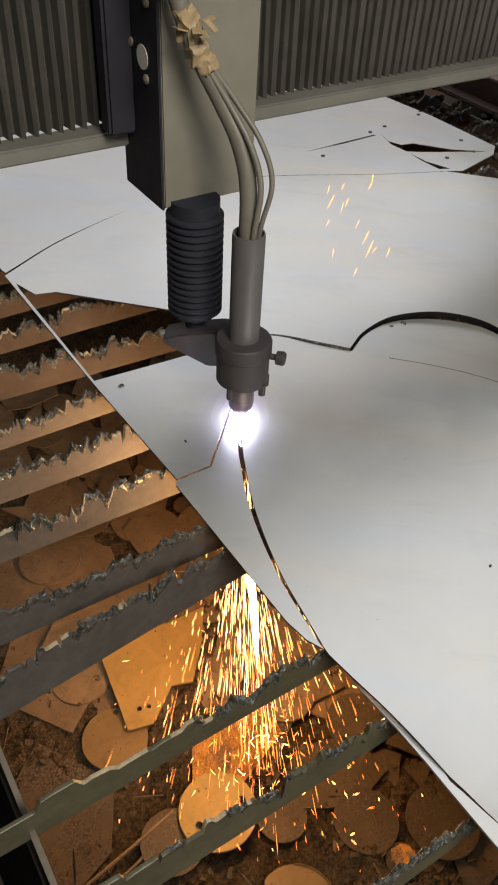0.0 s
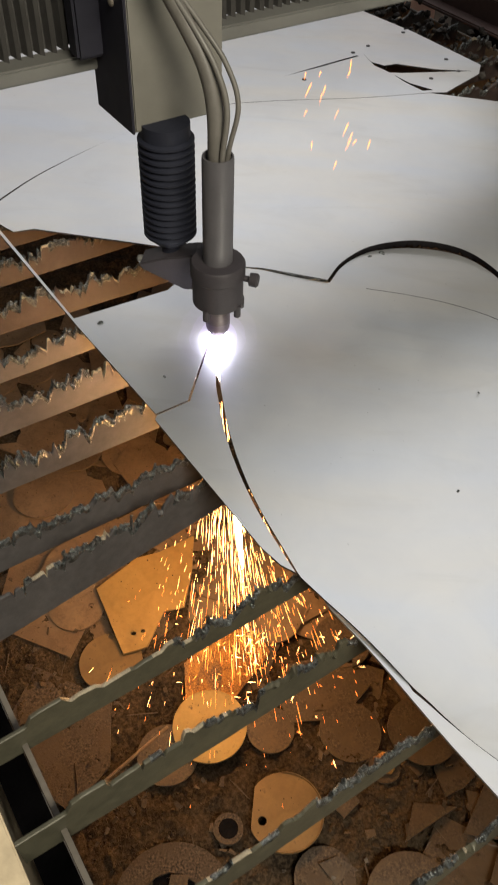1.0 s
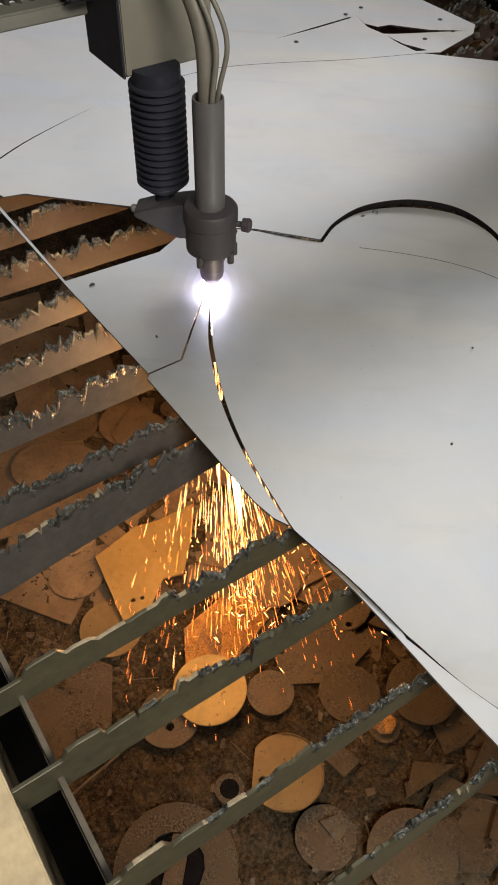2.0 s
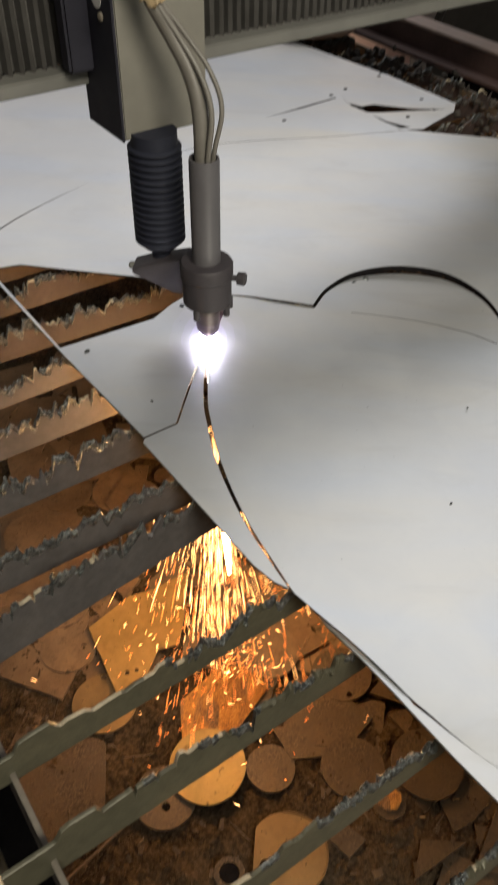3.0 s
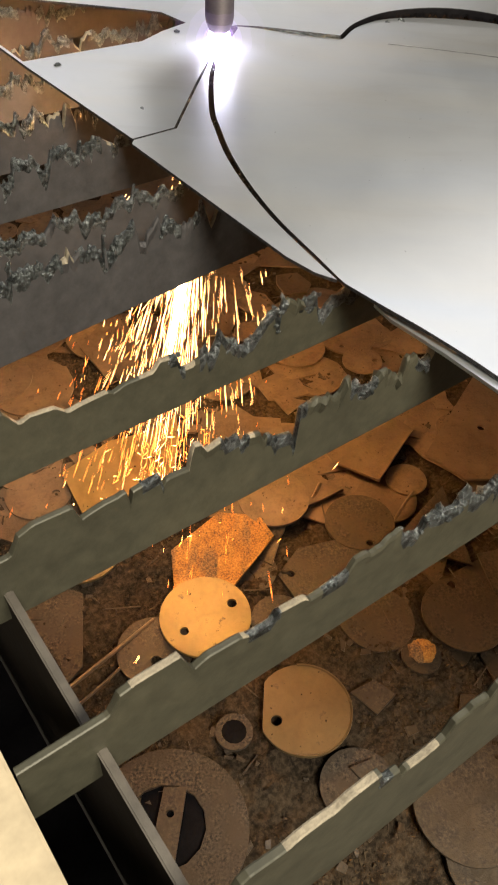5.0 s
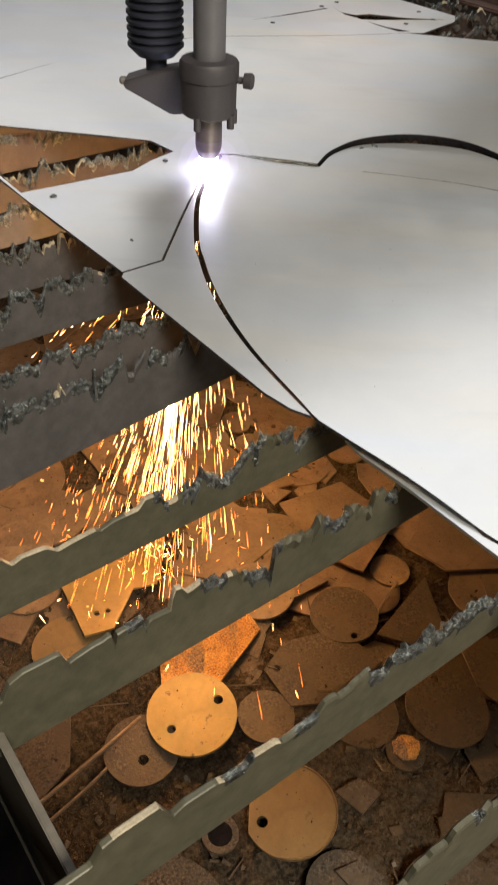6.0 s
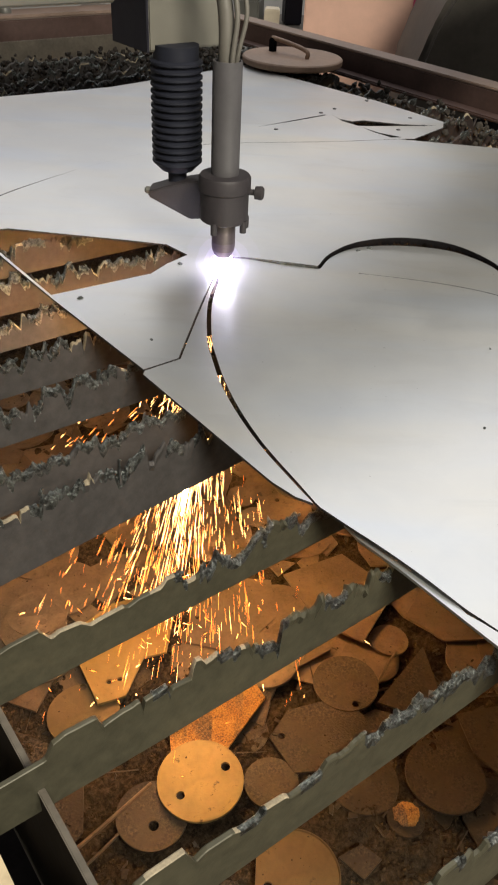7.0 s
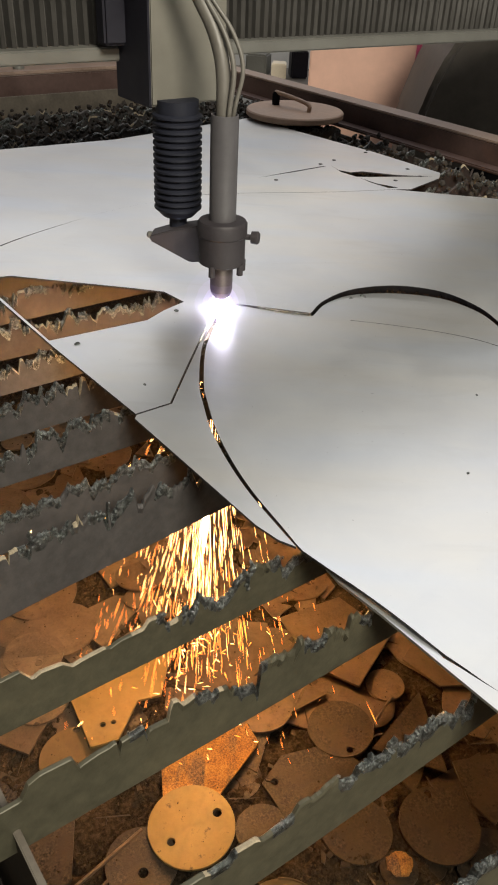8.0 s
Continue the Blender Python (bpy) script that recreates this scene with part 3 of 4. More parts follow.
# strip left between the leaf and the sheet's edge
outline = [*[edge_at(s) for s in (0.192, 0.25, 0.31, 0.36, 0.395)], Vector((0.098, 0.3635)), *kerf_left[::-1][:-4], *offset(OLD, -0.0012)[::-1]]
strip = tagged(part("edge_strip", plate(bmesh.new(), outline, TOP, 0.0025, [], 0.03, None, 0, 1), [STEEL, EDGE], None), "narrow offcut strip along the sheet edge", "steel offcut")
outline = [Vector((0.137, 0.340)), *V2([(0.147, 0.324), (0.176, 0.2945), (0.202, 0.265), (0.2165, 0.2465), (0.245, 0.211), (0.297, 0.153), (0.45, -0.02)]), Vector((0.75, -0.12)), *offset(right_kerf, -0.001)[::-1], Vector((0.205, 0.276)), Vector((0.17, 0.311))]
low_strip = tagged(part("edge_strip", plate(bmesh.new(), outline, TOP - 0.0055, 0.0025, [], 0.03, lambda x, y: min(0.006, max(0.0, (x - 0.20) * 0.1)), 0, 0), [STEEL, EDGE], None), "narrow offcut strip hanging under the leaf piece", "steel offcut")
# a long scratch in the leaf
bm, rows = bmesh.new(), []
for p in smooth_line(V2([(0.178, 0.814), (0.23, 0.81), (0.28, 0.799), (0.329, 0.778), (0.36, 0.757)]), 8):
    z = TOP + leaf_warp(p.x, p.y) + 0.0006
    rows.append([bm.verts.new((p.x + o, p.y + 3 * o, z + h)) for o, h in ((-0.0002, -0.0009), (0.0, 0.0), (0.0002, -0.0009))])
for a, b in zip(rows, rows[1:]):
    bm.faces.new((a[0], a[1], b[1], b[0])), bm.faces.new((a[1], a[2], b[2], b[1]))
part("scratch", bm, EDGE, leaf, "fine dark scratch")
# far piece
gap = V2([(0.170, 1.600), (0.187, 1.560), (0.212, 1.547), (0.236, 1.560), (0.311, 1.546), (0.382, 1.551), (0.246, 1.517), (0.222, 1.515), (0.192, 1.545)])
gap_low = V2([(0.229, 1.506), (0.259, 1.472), (0.302, 1.449), (0.281, 1.442), (0.250, 1.474)])
slit = V2([(0.021, 1.463), (0.095, 1.525), (0.162, 1.586), (0.157, 1.588), (0.091, 1.529)])
outline = [*SPLIT[::-1], Vector((-0.384, 0.927)), Vector((-0.772, 1.384)), Vector((-0.53, 1.565)), Vector((-0.315, 1.715)), Vector((-0.03, 2.03)), Vector((0.276, 1.735)), Vector((0.402, 1.585)), Vector((0.394, 1.54)), Vector((0.325, 1.443)), Vector((0.312, 1.44))]
far_sheet = tagged(part("steel_sheet", plate(bmesh.new(), outline, TOP, 0.0025, [gap, gap_low, slit], 0.04, back_warp, 0, 1), [STEEL, EDGE], None), *sheet_tag)

# punched holes
hole_bm = bmesh.new()
for x, y in ((0.150, 1.60), (0.254, 1.728), (0.335, 1.60), (0.06, 1.455), (0.30, 1.50), (0.355, 1.545), (0.18, 1.64)):
    lathe(hole_bm, [(0.0042, 0.0), (0.0042, 0.0012)], 12, pose(x, y, TOP + back_warp(x, y) - 0.0002))
part("punched_holes", hole_bm, EDGE, far_sheet)["kind"] = "stuff"
# bits of slag lying on the sheet
random.seed(5)
bits = [(-0.150, 0.692, 0.0026), (-0.055, 0.605, 0.0018), (-0.048, 0.803, 0.0026), (0.305, 0.62, 0.0012), (0.20, 0.68, 0.001), (0.27, 0.47, 0.0012)]
for x, y, r in bits:
    bm = bmesh.new()
    bmesh.ops.create_icosphere(bm, subdivisions=2, radius=r)
    for v in bm.verts:
        v.co *= 1 + 0.5 * noise.noise(v.co * 400 + Vector((x * 50, y * 50, 0)))
        v.co.z *= 0.5
        v.co.x *= 1.5
    ob = part("slag_bit", bm, SLAG)
    ob.matrix_world = pose(x, y, TOP + r * 0.3 + (0.006 if x > 0.2 else 0), 0, 0, x * 900)
    tagged(ob, "small crumb of slag on the steel sheet", "slag crumb", "slag crumbs on the sheet")

# ---------------------------------------------------------------- gantry and torch
T0 = Vector((0.000, 0.652))  # the arc at the start
GN = to_table(*T0)[1] + 0.163  # front face of the beam


gantry = thing("gantry", "grey gantry beam with black pleated bellows covers", "gantry", TABLE)


def bellows(u0, u1, z0, z1, n, pitch, depth):
    bm = bmesh.new()
    rows, u, k = [], u0, 0
    while u < u1:
        d = depth * (0.0, 0.75, 1.0, 0.1)[k % 4] + 0.002 * noise.noise(Vector((u * 40, 0, 0)))
        rows.append([bm.verts.new((u + 0.002 * noise.noise(Vector((u * 60, z * 4, 3))), n - d - 0.004 * noise.noise(Vector((u * 5, z * 3, 1))), z)) for z in (z0, z0 + 0.01, z0 + 0.10, z0 + 0.19, z1)])
        u, k = u + pitch * (0.16, 0.26, 0.18, 0.40)[k % 4], k + 1
    for a, b in zip(rows, rows[1:]):
        for j in range(4):
            bm.faces.new((a[j], b[j], b[j + 1], a[j + 1]))
    return bm


TU = to_table(*T0)[0]
bm = bmesh.new()
box(bm, (0.7, GN + 0.12, 1.225), (2.6, 0.14, 0.28), 0.004)
part("beam", bm, BEAM, gantry)
bm = bmesh.new()
box(bm, (0.7, GN + 0.012, 1.083), (2.6, 0.03, 0.016), 0.002)
part("bottom_flange", bm, BEAM, gantry, "grey steel flange under the bellows")
part("bellows", bellows(-0.6, TU + 0.05, 1.091, 1.365, GN + 0.034, 0.0128, 0.017), PLEAT, gantry, "black pleated bellows", smooth=False)
part("bellows", bellows(TU + 0.052, 2.0, 1.091, 1.365, GN + 0.034, 0.0128, 0.017), PLEAT, gantry, "black pleated bellows", smooth=False)
part("end_foot", box(bmesh.new(), (1.62, GN + 0.10, 1.0), (0.10, 0.2, 0.19), 0.006), BEAM, gantry)
part("end_foot", box(bmesh.new(), (-0.45, GN + 0.10, 0.55), (0.10, 0.2, 1.08), 0.006), BEAM, gantry)

torch = thing("torch_carriage", "grey torch carriage with a plasma torch burning blue-white", "plasma torch", pose(T0.x, T0.y, TOP))
TURN = Matrix.Rotation(A, 4, "Z")


def tu(u, n, z):
    p = TURN @ Vector((u, n, z))
    return p


# upright housing of the carriage
bm = bmesh.new()
box(bm, tu(0.007, 0.1285, 0.235 + 0.30), (0.106, 0.081, 0.60), 0.002, turn=TURN)
part("housing", bm, PANEL, torch, "grey painted upright housing", smooth=False)
bm = bmesh.new()
box(bm, tu(-0.047, 0.1285, 0.234 + 0.30), (0.003, 0.082, 0.60), 0.0008, turn=TURN)
part("side_plate", bm, DARK, torch, "near-black side plate", smooth=False)
bm = bmesh.new()
box(bm, tu(-0.062, 0.150, 0.585), (0.030, 0.022, 0.58), 0.003, turn=TURN)
part("slide_plate", bm, DARK, torch, "near-black slide plate", smooth=False)
for z, n in ((0.42, 0.105), (0.38, 0.14), (0.355, 0.11)):
    part("screw", lathe(bmesh.new(), [(0.0045, 0), (0.0045, 0.002), (0.002, 0.0035)], 12, Matrix.Translation(tu(-0.049, n, z)) @ TURN @ pose(0, 0, 0, 0, -90, 0)), FRAME, torch)
# rubber bellows of the height control
prof = [(0.019, 0.118), (0.0245, 0.124)]
for k in range(15):
    z = 0.128 + 0.0079 * k
    prof += [(0.0285, z), (0.0285, z + 0.0026), (0.0245, z + 0.0045), (0.0245, z + 0.006)]
prof += [(0.0245, 0.250), (0.0245, 0.258)]
part("bellows", lathe(bmesh.new(), prof, 36, pose(-0.063, 0.058, -0.016) @ Matrix.Diagonal((1.07, 1.07, 1, 1))), RUBBER, torch, "black ribbed rubber bellows")
part("stem", lathe(bmesh.new(), [(0.0115, 0.078), (0.0115, 0.108)], 24, pose(-0.063, 0.058, 0)), RUBBER, torch)
# clamp
bm = bmesh.new()
lathe(bm, [(0.026, 0.062), (0.029, 0.064), (0.029, 0.098), (0.031, 0.100), (0.031, 0.114), (0.029, 0.117), (0.018, 0.118)], 40)
part("clamp", bm, BODY, torch, "dark clamp ring round the torch")
bm = bmesh.new()
arm = [(-0.097, 0.079), (-0.097, 0.072), (-0.045, 0.046), (-0.010, 0.050), (-0.010, 0.096), (-0.030, 0.096), (-0.070, 0.088)]
face = bm.faces.new([bm.verts.new((x, 0.036, z)) for x, z in arm])
top = bmesh.ops.extrude_face_region(bm, geom=[face])["geom"]
bmesh.ops.translate(bm, vec=(0, 0.030, 0), verts=[v for v in top if isinstance(v, bmesh.types.BMVert)])
bmesh.ops.bevel(bm, geom=bm.edges[:], offset=0.0015, segments=2, affect="EDGES")
box(bm, (-0.016, 0.030, 0.082), (0.026, 0.052, 0.034), 0.003)
part("arm", bm, BODY, torch, "tapered arm to the height control", smooth=False)
bm = bmesh.new()
lathe(bm, [(0.0035, 0.026), (0.0035, 0.036), (0.0075, 0.037), (0.008, 0.045), (0.006, 0.047)], 20, Matrix.Translation((0, 0, 0.099)) @ pose(0, 0, 0, 0, 90, -8))
part("clamp_screw", bm, BODY, torch)
part("arm_screw", lathe(bmesh.new(), [(0.0045, 0), (0.0045, 0.005), (0.0025, 0.007)], 12, Matrix.Translation((-0.0965, 0.051, 0.0755)) @ pose(0, 0, 0, 0, -90, 0)), BEAM, torch, "worn steel screw head")
sticker = lathe(bmesh.new(), [(0.011, 0), (0.011, 0.0006)], 20, Matrix.Translation(tu(-0.0488, 0.118, 0.372)) @ TURN @ pose(0, 0, 0, 0, -90, 0))
part("sticker", sticker, WALL, torch, "worn pale round sticker")
for x, y in ((0.024, -0.012), (-0.010, -0.025), (0.026, 0.006)):
    part("clamp_bolt", lathe(bmesh.new(), [(0.004, 0.052), (0.004, 0.066)], 12, pose(x, y, 0)), BODY, torch)
# torch sleeve: an open tube
part("sleeve", lathe(bmesh.new(), [(0.0165, 0.116), (0.0165, 0.236), (0.0160, 0.239), (0.0145, 0.239), (0.0140, 0.236), (0.0140, 0.150), (0.001, 0.150)], 40), PVC, torch, "grey plastic sleeve, open at the top")
part("nozzle", lathe(bmesh.new(), [(0.005, 0.012), (0.009, 0.014), (0.0135, 0.024), (0.0145, 0.030), (0.0145, 0.064)], 32), BRASS, torch, "heat-stained copper nozzle")
# cables
for dx, dy, r, s in ((-0.003, 0.0, 0.0084, -0.004), (0.0085, 0.002, 0.0026, 0.007), (0.004, -0.0085, 0.0030, 0.002)):
    bm = sweep(bmesh.new(), [(dx, dy, 0.16), (dx + 0.001, dy, 0.235), (dx + 0.003 + s, dy + 0.006, 0.285), (dx - 0.008 + s * 0.8, dy + 0.014, 0.32), (dx * 0.8 - 0.028 + s * 0.4, dy * 0.7 + 0.02, 0.352), (dx * 0.5 - 0.053, dy * 0.5 + 0.02, 0.392), (dx * 0.5 - 0.070, dy * 0.5 + 0.02, 0.435), (dx * 0.5 - 0.092, dy * 0.5 + 0.02, 0.51), (dx * 0.5 - 0.11, dy * 0.5 + 0.02, 0.65)], r, 12)
    part("cable", bm, CABLE, torch, "grey torch cable")
bm = sweep(bmesh.new(), [(-0.045, 0.02, 0.378), (-0.053, 0.02, 0.392), (-0.060, 0.02, 0.408), (-0.067, 0.02, 0.425)], 0.0100, 18, n=8)
for v in bm.verts:
    v.co += 0.0045 * Vector((noise.noise(v.co * 130), noise.noise(v.co * 130 + Vector((7, 0, 0))), 1.4 * noise.noise(v.co * 160 + Vector((0, 9, 0)))))
for k in range(7):
    rnd = random.Random(k)
    a = rnd.uniform(0, 6.28)
    p = Vector((-0.056, 0.02, 0.40)) + Vector((0.010 * math.cos(a), 0.010 * math.sin(a), rnd.uniform(-0.018, 0.02)))
    d = Vector((math.cos(a), math.sin(a), rnd.uniform(-0.8, 0.6)))
    box(bm, p + d * 0.005, (0.012, 0.009, 0.0012), 0.0004, turn=d.to_track_quat("X", "Z").to_matrix().to_4x4())
part("wrap", bm, TAPE, torch, "frayed yellowish tape wrap")["kind"] = "stuff"
# arc: a white core inside thin emitting shells that imitate its glare
part("arc_core", lathe(bmesh.new(), [(0.001, -0.022), (0.0036, -0.016), (0.0056, -0.006), (0.0088, 0.000), (0.0112, 0.0050), (0.0120, 0.0090), (0.0108, 0.0140), (0.0078, 0.0182), (0.002, 0.0205)], 28), ARC, torch, "blue-white plasma arc")
# emitter added below the slats to cast the sparks' orange light on the tray
jet = part("jet", lathe(bmesh.new(), [(0.0008, -0.360), (0.003, -0.335), (0.0048, -0.285), (0.004, -0.205), (0.002, -0.195)], 16), TRAY_LIGHT, torch, "glowing core in the spray, added to light the tray")
part("jet_root", lathe(bmesh.new(), [(0.0022, -0.069), (0.0022, -0.03), (0.0026, -0.018), (0.0015, -0.017)], 12), ROOT, torch, "pale root of the jet")
for k in range(4):
    r = 0.0165 * 1.42 ** k
    bm = bmesh.new()
    bmesh.ops.create_icosphere(bm, subdivisions=4, radius=r, matrix=pose(0, 0, 0.006))
    for v in bm.verts:
        v.co += 0.0007 * (1 + k) * noise.noise(v.co * 90 + Vector((k, 0, 0))) * (v.co - Vector((0, 0, 0.008))).normalized()
    part("glowing_gas", bm, HALO[k], torch, "faint bluish shell imitating the arc's glare")

# ---------------------------------------------------------------- scrap in the tray
random.seed(21)


def disc(name, cx, cy, r, holes, z, mat, label, tilt=(0, 0), flat=None, thick=0.0036, a0=0.3):
    bm = bmesh.new()
    plate(bm, circle(0, 0, r, 44, a0, flat), thick / 2, thick, [circle(hx - cx, hy - cy, hr, 14) for hx, hy, hr in holes], 0)
    ob = part(name, bm, mat, smooth=False)
    ob.matrix_world = pose(cx, cy, z, tilt[0], tilt[1], 0)
    return tagged(ob, label, "scrap metal", "scrap discs in the tray")


disc("scrap_disc", 0.018, 0.431, 0.056, [(0.049, 0.451, 0.0062), (-0.005, 0.408, 0.0055)], BED + 0.012, GOLD, "bright tan steel disc with two holes on the scrap", (1, -1))
disc("scrap_disc", 0.140, 0.322, 0.0545, [(0.109, 0.306, 0.0065)], BED + 0.008, OCHRE, "ochre steel disc with one hole and a raised rim", (0, 1), -0.046)
disc("scrap_disc", 0.339, 0.463, 0.053, [(0.328, 0.504, 0.006)], BED + 0.008, BROWN, "brown steel disc with one hole lying in dirt", (1, 1))
disc("scrap_disc", 0.230, 0.450, 0.047, [], BED + 0.004, BROWN, "brown steel disc half under a slat", (-1, 1))
disc("scrap_disc", 0.095, 0.633, 0.050, [(0.078, 0.591, 0.005)], BED + 0.006, RUST, "tan rusted steel disc with one hole", (1, 0))
disc("scrap_disc", 0.215, 0.602, 0.048, [(0.227, 0.566, 0.005)], BED + 0.004, BROWN, "dusty brown steel disc with one hole", (0, -2))
disc("scrap_disc", -0.153, 0.519, 0.050, [(-0.163, 0.562, 0.005)], BED + 0.006, OCHRE, "ochre steel disc under the notched plate", (0, 1))
disc("scrap_disc", -0.038, 0.384, 0.045, [(-0.034, 0.371, 0.0065)], BED + 0.004, BROWN, "small brown washer-like disc in dirt", (1, 2))


def scrap_plate(pts, z, mat, label, holes=(), tilt=(0, 0), thick=0.004):
    cx, cy = sum(p[0] for p in pts) / len(pts), sum(p[1] for p in pts) / len(pts)
    bm = plate(bmesh.new(), [(x - cx, y - cy) for x, y in pts], thick / 2, thick, [circle(x - cx, y - cy, r, 14) for x, y, r in holes], 0)
    ob = part("scrap_plate", bm, mat, smooth=False)
    ob.matrix_world = pose(cx, cy, z, tilt[0], tilt[1], 0)
    return tagged(ob, label, "scrap metal")


scrap_plate([(-0.037, 0.530), (0.020, 0.600), (0.076, 0.600), (0.098, 0.566), (0.050, 0.482), (0.0, 0.44), (-0.024, 0.465)], BED + 0.005, GRAINY, "orange rusted offcut under the bright disc")
scrap_plate([(-0.205, 0.643), (-0.135, 0.530), (-0.099, 0.547), (-0.084, 0.615), (-0.052, 0.628), (-0.050, 0.70), (-0.058, 0.774), (-0.114, 0.730), (-0.15, 0.713)], BED + 0.014, AMBER, "tan notched plate with two small holes", [(-0.126, 0.568, 0.0042), (-0.112, 0.574, 0.0038)], (0, 1))
rim = bmesh.new()
for k in range(40):
    a0, a1 = radians(-100 + 5 * k), radians(-100 + 5 * (k + 1))
    quad = [rim.verts.new((r * math.cos(a), r * math.sin(a), z)) for a in (a0, a1) for r, z in ((0.0525, 0.0024), (0.0535, 0.0042), (0.0548, 0.0042), (0.0550, 0.0020))]
    for i in range(3):
        rim.faces.new((quad[i], quad[i + 1], quad[i + 5], quad[i + 4]))
bmesh.ops.remove_doubles(rim, verts=rim.verts[:], dist=1e-5)
part("rim", rim, OCHRE, scene.objects["scrap_disc.001"], "thin burr along the rim")
scrap_plate([(0.245, 0.672), (0.303, 0.783), (0.22, 0.86), (0.12, 0.80), (0.178, 0.703)], BED + 0.014, RUST, "flat tan rusted plate with a pointed corner in the tray", [], (0, 1))
scrap_plate([(0.318, 0.735), (0.37, 0.688), (0.55, 0.71), (0.63, 0.90), (0.42, 0.93)], BED + 0.010, RUST, "large flat tan rusted plate in the tray", [(0.41, 0.80, 0.006)])
scrap_plate([(0.105, 0.505), (0.140, 0.455), (0.215, 0.468), (0.262, 0.530), (0.205, 0.578), (0.13, 0.55)], BED + 0.002, BROWN, "dusty brown plate with a small hole", [(0.122, 0.508, 0.005), (0.225, 0.562, 0.006)])
scrap_plate([(-0.30, 0.36), (-0.16, 0.29), (-0.12, 0.36), (-0.14, 0.46), (-0.27, 0.50)], BED - 0.003, DUSTED, "dirt-covered plate with two small holes", [(-0.242, 0.483, 0.005), (-0.262, 0.402, 0.006)])
scrap_plate([(-0.36, 0.56), (-0.22, 0.52), (-0.20, 0.62), (-0.25, 0.72), (-0.37, 0.70)], BED + 0.002, RUST, "rusted plate lying flat in the tray", [(-0.29, 0.62, 0.005)])
scrap_plate([(-0.03, 0.66), (0.05, 0.645), (0.11, 0.72), (0.10, 0.80), (-0.02, 0.80)], BED + 0.001, RUST, "rusted plate under the sparks")
scrap_plate([(-0.46, 0.74), (-0.30, 0.70), (-0.24, 0.80), (-0.30, 0.93), (-0.44, 0.92)], BED + 0.003, RUST, "broad rusted plate in the tray", [(-0.36, 0.80, 0.006)])
disc("scrap_disc", 0.287, 0.690, 0.030, [], BED + 0.001, RUST, "small tan rusted disc beside a plate")
disc("scrap_disc", 0.314, 0.229, 0.060, [], BED + 0.010, BROWN, "brown steel disc lying on other scrap", (1, -1))
disc("scrap_disc", 0.329, 0.178, 0.045, [], BED + 0.002, BROWN, "brown disc half under another")
disc("scrap_disc", 0.20, 0.245, 0.042, [], BED - 0.003, DUSTED, "dusty brown disc in dirt")
disc("scrap_disc", 0.110, 0.440, 0.036, [], BED + 0.001, BROWN, "small dusty disc beside the bright one")
disc("scrap_disc", -0.232, 0.611, 0.046, [(-0.208, 0.614, 0.006)], BED + 0.006, RUST, "rusted disc with one hole")
disc("scrap_disc", -0.261, 0.663, 0.050, [(-0.245, 0.65, 0.006)], BED + 0.009, RUST, "rusted disc leaning on another", (3, 2))
disc("scrap_disc", -0.295, 0.827, 0.065, [(-0.29, 0.80, 0.006)], BED + 0.009, RUST, "rusted disc half buried", (2, 3))
disc("scrap_disc", -0.352, 0.834, 0.055, [], BED + 0.013, RUST, "rusted disc lying on a plate")
disc("scrap_ring", 0.063, 0.293, 0.021, [(0.063, 0.293, 0.014)], BED + 0.001, DUSTED, "small dirty ring with a dark middle", thick=0.005)
# black disc puts the shade inside the ring's hole into colour
disc("soot_patch", 0.063, 0.293, 0.015, [], BED + 0.002, BLACK, "black disc for the shaded hole of a small ring", thick=0.002)
disc("scrap_ring", 0.004, 0.186, 0.082, [(0.0, 0.188, 0.042)], BED + 0.003, DUSTED, "broad dirty plate with a large round hole", thick=0.006)
# here too the hole's shade is a black disc
disc("soot_patch", 0.0, 0.188, 0.044, [], BED + 0.0005, BLACK, "black disc for the shaded hole of a broad ring", thick=0.002)
scrap_plate([(-0.012, 0.150), (0.014, 0.150), (0.018, 0.228), (-0.006, 0.226)], BED + 0.006, BROWN, "narrow brown strip across a ring", [(0.004, 0.20, 0.004)])
bm = bmesh.new()
bmesh.ops.create_icosphere(bm, subdivisions=3, radius=0.016)
for v in bm.verts:
    v.co *= 1 + 0.25 * noise.noise(v.co * 130) + 0.12 * noise.noise(v.co * 500)
    v.co.z *= 0.3
ob = part("slag_lump", bm, GRAINY, smooth=False)
ob.matrix_world = pose(0.281, 0.406, BED + 0.010)
tagged(ob, "crumbly orange lump of slag in the tray", "slag lump")
for pts, r in (([(-0.20, 0.25, BED + 0.006), (-0.12, 0.335, BED + 0.010), (-0.045, 0.425, BED + 0.006)], 0.0026), ([(-0.17, 0.245, BED + 0.004), (-0.10, 0.325, BED + 0.006), (-0.06, 0.38, BED + 0.003)], 0.002), ([(0.258, 0.60, BED + 0.004), (0.28, 0.64, BED + 0.008), (0.295, 0.665, BED + 0.004)], 0.0022), ([(0.15, 0.64, BED + 0.004), (0.16, 0.665, BED + 0.008)], 0.0025)):
    tagged(part("scrap_rod", sweep(bmesh.new(), pts, r, 7), RUST), "thin rusted rod lying in the dirt", "scrap metal")

